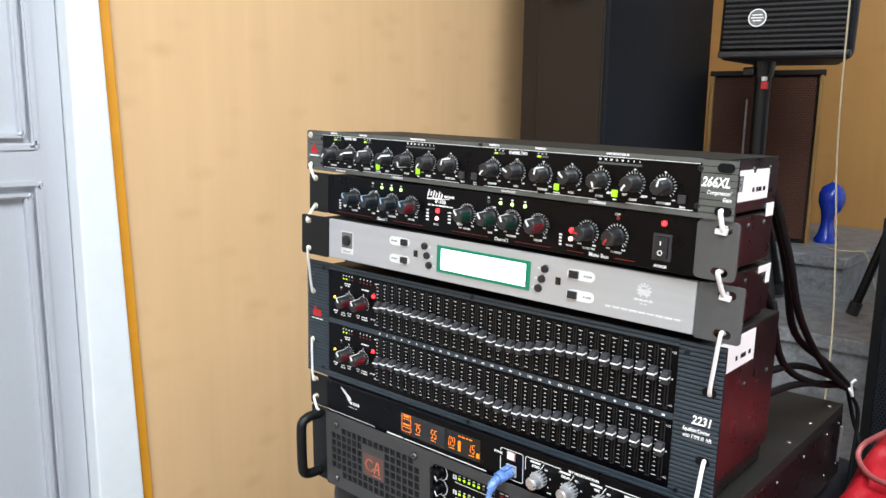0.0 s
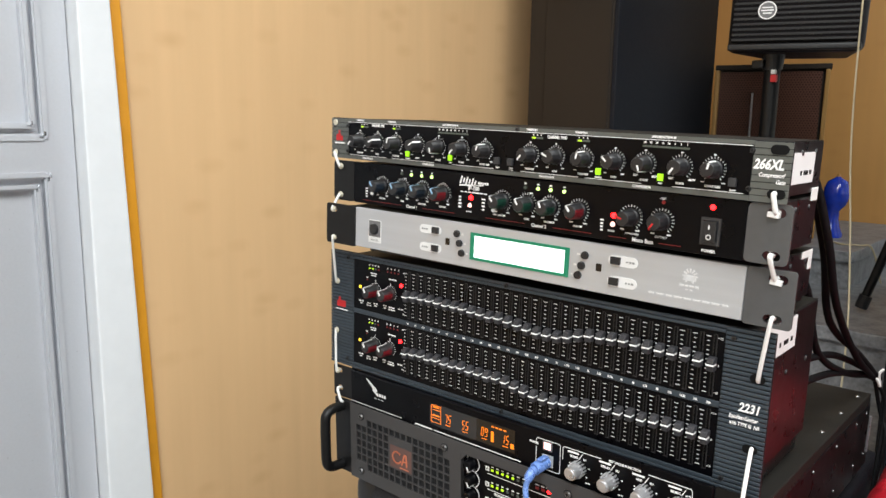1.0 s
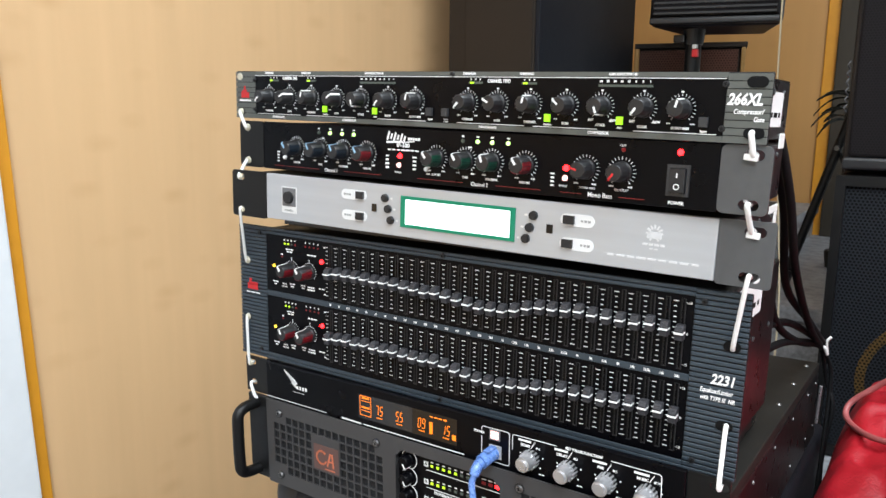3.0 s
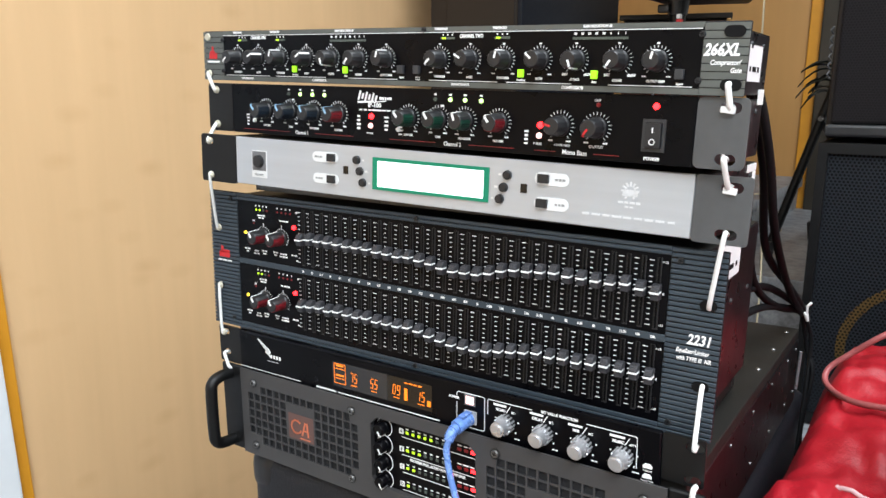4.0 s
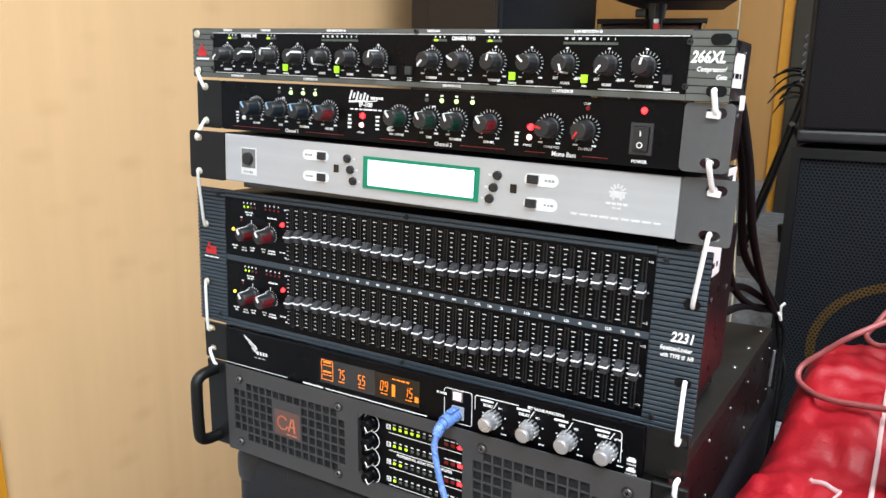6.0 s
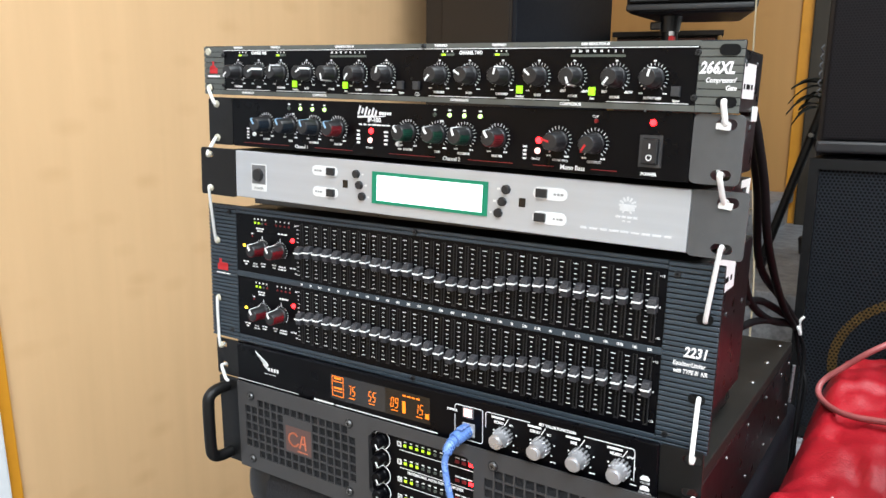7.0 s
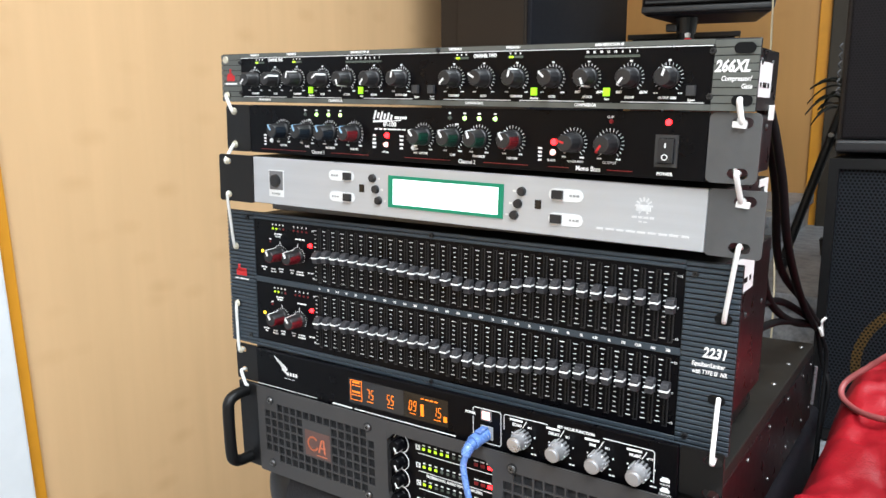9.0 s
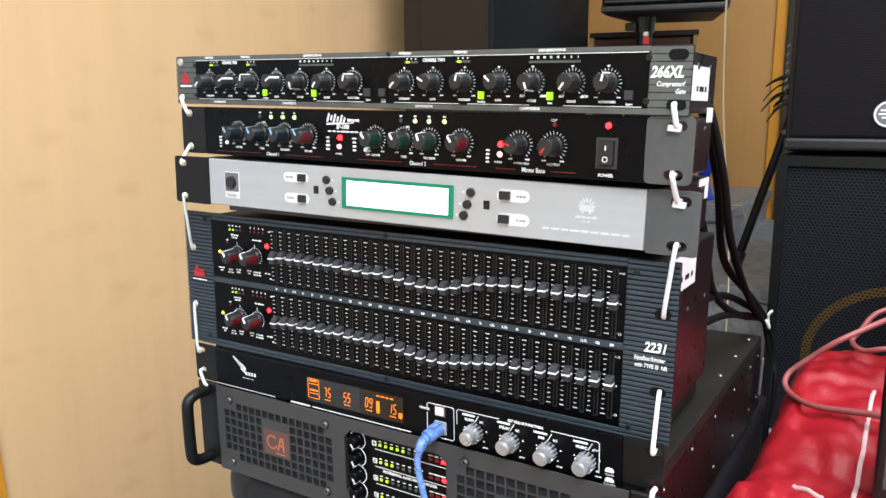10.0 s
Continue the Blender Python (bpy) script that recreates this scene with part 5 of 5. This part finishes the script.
    chip(t, "socket_face", 0.3024, 0.0170, 0.0112, 0.0108, "socket", D, 0.0014, "pale steel data socket")
    return t


def amplifier():
    t = unit("power_amplifier", "gunmetal power amplifier with square-hole grilles and black handles", "amplifier", 0.0026, 0.0027, 0.8919, -0.18, 1.18)
    H = 0.0889
    c = chassis(t, 0.028, 0.4670, 0.432, 0.001, H - 0.012, screws=False, lid=False)
    for y in (0.05, 0.13, 0.21, 0.29, 0.37, 0.415):
        for v in (0.018, 0.068):
            part("screw", cyl(0.0020, 0.0015, 0.0010, Matrix.Translation((0.467, y, v)) @ pose(0, 0, 0, 0, 90), seg=10), "screw", c)
    for y in (0.27, 0.34, 0.41):
        part("screw", cyl(0.0026, 0.0018, 0.0012, Matrix.Translation((0.457, y, H - 0.0008)), seg=10), "screw", c)
    part("top_cover", box(0.0283, 0.4667, 0.0105, 0.4315, H - 0.0118, H - 0.0008, 0.0008, seg=1), "dusty", t, "dusty grey-brown steel top cover")
    holes = []
    p, hh = 0.00905, 0.0076
    for u0, cols, logo in ((0.0400, 16, (0.0955, 0.1290, 0.032, 0.0585)), (0.3165, 12, (0.352, 0.408, 0.0395, 0.0515))):
        for i in range(cols):
            for j in range(7):
                if (i in (0, cols - 1) and j in (0, 6)) or (i in (1, cols - 2) and j in (0, 6) and cols > 12 and i < 2):
                    continue
                a, b_ = u0 + p * i, 0.0142 + 0.0088 * j
                if logo[0] < a + hh and a < logo[1] and logo[2] < b_ + hh and b_ < logo[3]:
                    continue
                holes.append((a, a + hh, b_, b_ + hh))
    inset = (0.1985, 0.3065, 0.0145, 0.0785)
    part("front_panel", plate(0.0300, 0.4580, 0.0, H, holes + [inset, (0.4330, 0.4560, 0.030, 0.0655)], -0.004, -0.0022), "amp", t, "gunmetal front panel with square holes")
    part("filter", box(0.036, 0.194, -0.0012, 0.0, 0.006, 0.083), "foam", t, "dark dust filter behind the grille")
    part("filter", box(0.311, 0.430, -0.0012, 0.0, 0.006, 0.083), "foam", t, "dark dust filter behind the grille")
    part("control_well", plate(0.1945, 0.3105, 0.0105, 0.0825, [(0.1983, 0.3067, 0.0143, 0.0787)], -0.0021, 0.0022), "amp", t)
    part("control_face", box(0.1988, 0.3062, 0.0008, 0.0022, 0.0148, 0.0782), "gloss", t, "black recessed control face")
    for du, dv in ((0.1985, 0.0145), (0.1985, 0.0785), (0.3065, 0.0145), (0.3065, 0.0785)):
        b = bmesh.new()
        s, q = (1 if du < 0.25 else -1), (1 if dv < 0.04 else -1)
        a = [(du, dv), (du + s * 0.007, dv), (du, dv + q * 0.007)]
        f = [b.verts.new((x, -0.0038, z)) for x, z in a]
        g = [b.verts.new((x, 0.0006, z)) for x, z in a]
        b.faces.new(f)
        for i in range(3):
            b.faces.new((f[i], f[i - 1], g[i - 1], g[i]))
        part("corner_fillet", b, "amp", t)
    w = bmesh.new()
    off = bmesh.new()
    D = -0.0007
    for k, ch in enumerate("ABCD"):
        v = 0.0705 - 0.0162 * k
        knob(t, 0.2105, v - 0.0010, 150, "amp", D)
        ticks(w, 0.2105, v - 0.001, 0.0080, 0.0007, 30, -60, 150, D, 0.0010)
        bar(w, 0.2292, v, 0.0046, 0.0046, D)
        letter(off, ch, 0.2292, v, 0.0044, D + 0.0003)
        bar(w, 0.2665, v - 0.0052, 0.0740, 0.0005, D)
        for j in range(8):
            u = 0.2355 + 0.0062 * j
            n_on = (5, 3, 2, 1)[k]
            chip(t, "level_light", u, v - 0.0004, 0.0028, 0.0023, "led_level" if j < n_on else "led_off", D, 0.0008, "lit green level light" if j < n_on else "")
            bar(w, u, v + 0.0028, 0.0026, 0.0010, D)
        for j in range(3):
            chip(t, "clip_light", 0.2885 + 0.0065 * j, v - 0.0004, 0.0040, 0.0028, "led_red" if j == 2 else "led_red_dim", D, 0.0008, "lit red light" if j == 2 else "")
        scribble(w, 0.2945, v + 0.0028, 0.0180, 0.0011, D, 3)
    letter(w, "PROFESSIONAL AUDIO POWER AMPLIFIER", 0.2660, 0.0462, 0.0034, D, wide=0.88, bold=0.0001)
    part("lettering", w, "print", t, "white printed scales and words")
    part("channel_letters", off, "ink", t)
    for u, v in ((0.0492, 0.0767), (0.1768, 0.0780), (0.0480, 0.0110), (0.1752, 0.0128), (0.3246, 0.0780), (0.4426, 0.0762), (0.3238, 0.0118), (0.4426, 0.0118)):
        part("screw_cup", cyl(0.0046, 0.0046, 0.0006, out(u, v, 0.004), seg=24), "knob", t)
        screw(t, u, v, 0.0033, 0.0046)
    part("badge", box(0.0962, 0.1290, -0.0043, -0.004, 0.0325, 0.0580, 0.0001, seg=1), "badge_red", t, "square dull red badge")
    b = bmesh.new()
    ticks(b, 0.1070, 0.0455, 0.0055, 0.0018, 26, 125, 400, 0.0044, 0.0022)
    bar(b, 0.1165, 0.0450, 0.0018, 0.0140, 0.0044, turn=18)
    bar(b, 0.1215, 0.0450, 0.0018, 0.0140, 0.0044, turn=-6)
    bar(b, 0.1190, 0.0435, 0.0080, 0.0014, 0.0044)
    scribble(b, 0.1180, 0.0350, 0.0140, 0.0010, 0.0044, 2)
    part("maker_mark", b, "orange_print", t, "orange maker's mark")
    b = bmesh.new()
    letter(b, "CA-4900", 0.3800, 0.0455, 0.0072, 0.0042, wide=1.05, bold=0.0002)
    part("model_number", b, "orange_print", t, "orange model number")
    part("switch_well", box(0.4325, 0.4565, -0.0020, 0.0022, 0.0302, 0.0653), "gloss", t)
    rocker(t, 0.4445, 0.0475, 0.0146, 0.0245).location.y = -0.0020
    for a, b_, s in ((0.0, 0.0302, -1), (0.4578, W19, 1)):
        part("ear", box(a, b_, -0.002, 0.0024, 0.0, H, 0.0012, seg=1), "black", t, "black rack ear")
        u = 0.012 if s < 0 else W19 - 0.0125
        pts = [(u, -0.001, 0.0085), (u, -0.016, 0.0092), (u, -0.024, 0.0135), (u, -0.0262, 0.024), (u, -0.0262, 0.064), (u, -0.024, 0.0745), (u, -0.016, 0.0788), (u, -0.001, 0.0795)]
        smooth(part("handle", tube(pts, 0.0058, 14, steps=5), "black", t, "black moulded carrying handle"))
    return t


compressor()
enhancer()
receiver()
equalizer()
processor()
amplifier()


# ---- ties, cables and loose things ----
def cord(name, label, category, points, r, material, group="", flat=1.0, steps=6):
    ob = smooth(part(name, tube(points, r, 10, steps=steps, flat=flat), material), 60)
    return tagged(ob, label, category, group)


def on(x, y, z, yaw, slope, u, v, d=0.0):
    return pose(x, y, z, 0, -slope, yaw) @ Vector((u, -d, v))


def A(u, v, d=0.0):
    return on(0.0005, 0.002, 1.2605, 1.02, -1.59, u, v, d)


def I(u, v, d=0.0):
    return on(0.0037, 0.0023, 1.214, 1.3, -1.32, u, v, d)


def R(u, v, d=0.0):
    return on(0.0087, -0.0125, 1.168, 4.28, -1.59, u, v, d)


def Q(u, v, d=0.0):
    return on(-0.0051, 0.0023, 1.023, 3.14, -0.88, u, v, d)


def S(u, v, d=0.0):
    return on(-0.003, 0.0037, 0.9764, 0.5, 0.8, u, v, d)


def X(u, v, d=0.0):
    return on(0.0026, 0.0027, 0.8919, -0.18, 1.18, u, v, d)


TIES = "white ties lacing the rack units"


def tie(a, b, r, short, bulge=0.004):
    n = Vector((0, -1, 0))
    pts = [a + n * -0.003, a + n * bulge * 0.8, a.lerp(b, 0.5) + n * bulge, b + n * bulge * 0.8, b + n * -0.003]
    cord("cable_tie", "short white nylon tie between two rack ears" if short else "long white nylon tie between two rack ears", "cable tie", pts, r, "tie", TIES)


for a, b, r, s in ((A(0.0077, 0.0057), I(0.0115, 0.0375), 0.0017, True), (I(0.0115, 0.0062), R(0.010, 0.0375), 0.0017, True), (R(0.011, 0.0060), Q(0.0115, 0.0975), 0.0015, False),
                   (Q(0.0105, 0.0392), S(0.009, 0.0365), 0.0015, False), (S(0.0100, 0.0150), X(0.014, 0.0860), 0.0017, True),
                   (A(0.4736, 0.0067), I(0.4715, 0.0375), 0.0019, True), (I(0.4708, 0.0062), R(0.4680, 0.0365), 0.0019, True), (R(0.4690, 0.0062), Q(0.4735, 0.0962), 0.0017, False),
                   (Q(0.4740, 0.0393), S(0.4757, 0.0370), 0.0017, False), (X(0.4747, 0.0925), X(0.4742, 0.0825), 0.0019, True)):
    tie(a, b, r, s)
# pale knots where the ties enter the ears
for p in (A(0.0077, 0.0057), I(0.0115, 0.0375), I(0.0115, 0.0062), R(0.010, 0.0375), R(0.011, 0.0060), Q(0.0115, 0.0975), Q(0.0105, 0.0392), S(0.009, 0.0365)):
    k = smooth(part("cable_tie_knot", cyl(0.0036, 0.0028, 0.0024, Matrix.Translation(p + Vector((0, -0.0014, 0))) @ FRONT, seg=14, bevel=0.0006), "cream"))
    tagged(k, "cream knot of a nylon tie in an ear slot", "cable tie", "knots of the ties")
for p in (I(0.4700, 0.0362), R(0.4690, 0.0345)):
    k = part("cable_tie_lock", box(-0.0042, 0.0042, -0.0042, 0.0, -0.0020, 0.0020, 0.0006), "tie", at=Matrix.Translation(p) @ pose(0, 0, 0, 0, 6, 0))
    tagged(k, "white square head of a nylon cable tie", "cable tie", "heads of the ties")

# blue data lead in the processor's socket
lead = thing("data_cable", "translucent blue data lead plugged into the effects processor", "cable", Matrix())
plug0 = S(0.3024, 0.0165, 0.0044)
smooth(part("plug", tube([plug0, plug0 + Vector((-0.001, -0.009, -0.0005)), plug0 + Vector((-0.002, -0.0165, -0.002))], 0.0060, 12, steps=4, flat=0.8), "blue_cable", lead, "blue moulded plug"))
part("latch", box(-0.0028, 0.0028, -0.013, -0.001, 0.0052, 0.0066, 0.0004), "blue_cable", lead, at=Matrix.Translation(plug0))
smooth(part("strain_relief", tube([plug0 + Vector((-0.002, -0.0155, -0.002)), plug0 + Vector((-0.003, -0.0215, -0.0045)), plug0 + Vector((-0.0032, -0.025, -0.010))], 0.0038, 12, steps=4), "blue_cable", lead))
for k in range(4):
    q = plug0 + Vector((-0.0026 - 0.0002 * k, -0.019 - 0.0016 * k, -0.0032 - 0.0016 * k))
    part("grip_rib", cyl(0.0046, 0.0046, 0.0008, Matrix.Translation(q) @ pose(0, 0, 0, 110, 0, -8), seg=14), "blue_cable", lead)
smooth(part("metal_shell", tube([S(0.3024, 0.0165, 0.0036), plug0 + Vector((0, -0.004, 0))], 0.0046, 12, steps=1, flat=0.8), "chrome", lead))
smooth(part("cord", tube([plug0 + Vector(q) for q in ((-0.0032, -0.0245, -0.009), (-0.0036, -0.027, -0.020), (0.003, -0.028, -0.045), (0.014, -0.029, -0.070), (0.031, -0.031, -0.100), (0.058, -0.034, -0.14), (0.09, -0.05, -0.22), (0.10, -0.06, -0.5), (0.10, -0.08, -0.97))], 0.0026, 10), "blue_cable", lead))

# black audio cables behind the units, gathered at the amplifier's back corner
BL = "black cables behind the rack"
knot = Vector((0.468, 0.446, 1.004))
for pts in ([(0.44, 0.12, 1.270), (0.456, 0.155, 1.262), (0.466, 0.190, 1.20), (0.467, 0.24, 1.13), (0.467, 0.345, 1.055), knot],
            [(0.43, 0.12, 1.275), (0.450, 0.165, 1.255), (0.459, 0.205, 1.19), (0.457, 0.26, 1.11), (0.463, 0.375, 1.05), knot + Vector((0.004, 0.004, 0))],
            [(0.43, 0.13, 1.185), (0.449, 0.190, 1.16), (0.451, 0.25, 1.08), (0.457, 0.345, 1.035), knot + Vector((-0.006, 0.006, 0.002))],
            [(0.43, 0.165, 1.075), (0.445, 0.215, 1.076), (0.453, 0.295, 1.066), (0.461, 0.385, 1.035), knot + Vector((0.0, 0.006, 0.003))],
            [(0.43, 0.165, 1.052), (0.445, 0.215, 1.052), (0.453, 0.295, 1.045), (0.461, 0.395, 1.022), knot + Vector((0.0, -0.004, 0.003))]):
    cord("audio_cable", "black rubber audio cable hanging behind the rack units", "cable", pts, 0.0037, "black_cable", BL)
for pts in ([knot, (0.478, 0.465, 0.97), (0.479, 0.455, 0.90), (0.478, 0.44, 0.82), (0.476, 0.43, 0.757)], [knot, (0.474, 0.465, 0.96), (0.484, 0.46, 0.93), (0.479, 0.455, 0.86), (0.482, 0.47, 0.757)]):
    cord("audio_cable", "black rubber audio cable running down beside the amplifier", "cable", pts, 0.0024, "black_cable", BL)
cord("cable_tie", "white tape tie round the black cables", "cable tie", [knot + Vector(q) for q in ((-0.005, -0.008, 0.008), (0.004, -0.010, 0.004), (0.007, -0.004, -0.006), (0.006, -0.010, 0.010), (0.010, -0.010, 0.017))], 0.0016, "tie")
cord("wall_cable", "thin cream cable hanging in front of the back wall", "cable", [(0.262, 1.05, 2.6), (0.270, 1.03, 1.7), (0.282, 1.0, 1.31), (0.316, 0.93, 1.10), (0.345, 0.85, 0.95), (0.35, 0.82, 0.76)], 0.0017, "pale_cable")
cord("loose_cable", "thin cream cable lying on the platform by the ornament", "cable", [(0.10, 1.66, 0.9945), (0.14, 1.62, 0.9945), (0.18, 1.63, 0.9945), (0.205, 1.66, 0.985), (0.23, 1.68, 0.8925)], 0.0025, "pale_cable")
cord("aerial", "thin steel aerial standing behind the amplifier's corner", "aerial", [(0.476, 0.40, 0.93), (0.478, 0.395, 0.975)], 0.0016, "chrome", steps=1)


def ease(v):
    v = min(1, max(0, v))
    return v * v * (3 - 2 * v)


def bag_top(x, y):
    """The slack bag's height at x, y: low beside the rack, heaped up further out. The far heap is unseen, added to
    throw red onto the case sides.
    """
    edge = 0.035 * noise.noise((0, y * 9, 3))
    unseen_heap = ease((x - 0.612) / 0.04)
    sx = ease((x - 0.457 - 0.09 * max(0, y - 0.1) - 0.3 * edge) / 0.05)
    sy = ease((0.62 + 0.05 * unseen_heap - y + 0.02 * noise.noise((x * 12, 1, 1))) / 0.10)
    s = sx ** 0.25 * sy ** 0.7
    top = 0.992 - 0.16 * max(0, 0.38 - y) - 0.20 * max(0, 0.08 - y) + 0.03 * (x - 0.55) - 0.42 * max(0, y - 0.40) * (1 - unseen_heap) + 0.21 * unseen_heap * ease((y - 0.22) / 0.2)
    fold = 0.014 * noise.noise((x * 11, y * 8, 0.3)) + 0.010 * noise.noise((x * 30, y * 17, 2.3)) - 0.007 * abs(noise.noise((x * 42 + y * 22, y * 30 - x * 12, 9.3))) + 0.016 * abs(noise.noise((x * 6 + y * 7, y * 3, 7.1))) - 0.008 * abs(noise.noise((x * 19 - y * 9, y * 13, 4.4)))
    fold += 0.004 * noise.noise((x * 55, y * 38, 6.2)) - 0.007 * max(0, 1 - 5 * abs(noise.noise((x * 7 + 2, y * 20, 8.8)))) - 0.005 * max(0, 1 - 6 * abs(noise.noise((x * 24, y * 9 + x * 6, 1.7))))
    return 0.60 + (top - 0.60) * s + fold * (0.4 + 0.6 * s)


def red_bag():
    """A slack nylon bag: a mound with folds, hanging down to the floor."""
    t = thing("red_bag", "slack red nylon bag with pale piping, heaped beside the rack", "bag", Matrix())
    bm = bmesh.new()
    nu, nv = 110, 170
    g = []
    for i in range(nu + 1):
        row = []
        for j in range(nv + 1):
            x, y = 0.477 + 0.50 * i / nu, -0.16 + 0.86 * j / nv
            row.append(bm.verts.new((x + 0.01 * noise.noise((x * 8, y * 8, 5)), y, bag_top(x, y))))
        g.append(row)
    for i in range(nu):
        for j in range(nv):
            bm.faces.new((g[i][j], g[i + 1][j], g[i + 1][j + 1], g[i][j + 1]))
    rim = [e for e in bm.edges if e.is_boundary]
    ex = bmesh.ops.extrude_edge_only(bm, edges=rim)
    for v in ex["geom"]:
        if isinstance(v, bmesh.types.BMVert):
            v.co.z = 0.0
    smooth(part("cloth", bm, "red_cloth", t), 80)
    return t


BAG = red_bag()


def laid(points, r):
    """Points lifted where needed so that a cord of radius r rests on the bag."""
    P = [Vector(p) for p in points]
    Q = [P[0] * 2 - P[1]] + P + [P[-1] * 2 - P[-2]]
    close = []
    for a, b, c, d in zip(Q, Q[1:], Q[2:], Q[3:]):
        for k in range(5):
            t = k / 5
            close.append(0.5 * ((2 * b) + (c - a) * t + (2 * a - 5 * b + 4 * c - d) * t * t + (3 * b - a - 3 * c + d) * t ** 3))
    close.append(P[-1])
    return [(x, y, max(z, bag_top(x, y) + r * 0.8)) for x, y, z in close]


cord("looped_cable", "faded red rubber cable looped over the red bag", "cable",
     laid([(0.70, 0.45, 1.06), (0.62, 0.40, 1.05), (0.562, 0.35, 1.026), (0.530, 0.348, 0.998), (0.511, 0.344, 0.978), (0.514, 0.325, 0.968), (0.541, 0.275, 0.975), (0.588, 0.255, 0.984), (0.66, 0.25, 0.99), (0.78, 0.33, 1.0)], 0.0030), 0.0030, "pink_cable", "red cables on the bag")
cord("looped_cable", "faded red rubber cable lying in a bight on the bag", "cable",
     laid([(0.66, 0.43, 1.06), (0.591, 0.402, 1.046), (0.571, 0.387, 1.024), (0.565, 0.376, 1.014), (0.577, 0.360, 1.011), (0.600, 0.352, 1.019), (0.66, 0.37, 1.02)], 0.0028), 0.0028, "pink_cable", "red cables on the bag")
for pts in ([(0.590, 0.335, 0.9), (0.589, 0.27, 0.9), (0.589, 0.20, 0.9), (0.588, 0.125, 0.9)], [(0.545, 0.150, 0.9), (0.557, 0.142, 0.9), (0.568, 0.134, 0.9), (0.558, 0.116, 0.9), (0.546, 0.099, 0.9)]):
    fine = []
    for a, b in zip(pts, pts[1:]):
        fine += [tuple(a[i] + (b[i] - a[i]) * k / 6 for i in range(3)) for k in range(6)]
    fine.append(pts[-1])
    part("piping", tube(laid(fine, 0.002), 0.0019, 8, steps=1, flat=0.5), "piping", BAG, "narrow pale piping")


def black_case():
    """A small black case standing on the bag, seen only by its edge."""
    t = thing("black_case", "small black case with a pale edge, standing on the red bag", "case", pose(0.600, 0.14, 0.955))
    smooth(part("case_body", box(0, 0.085, 0, 0.05, 0, 0.135, 0.006, seg=3), "vinyl", t))
    part("edge_strip", box(0.0065, 0.0085, -0.0006, 0.0004, 0.015, 0.12), "ear", t, "narrow grey edge strip")


black_case()
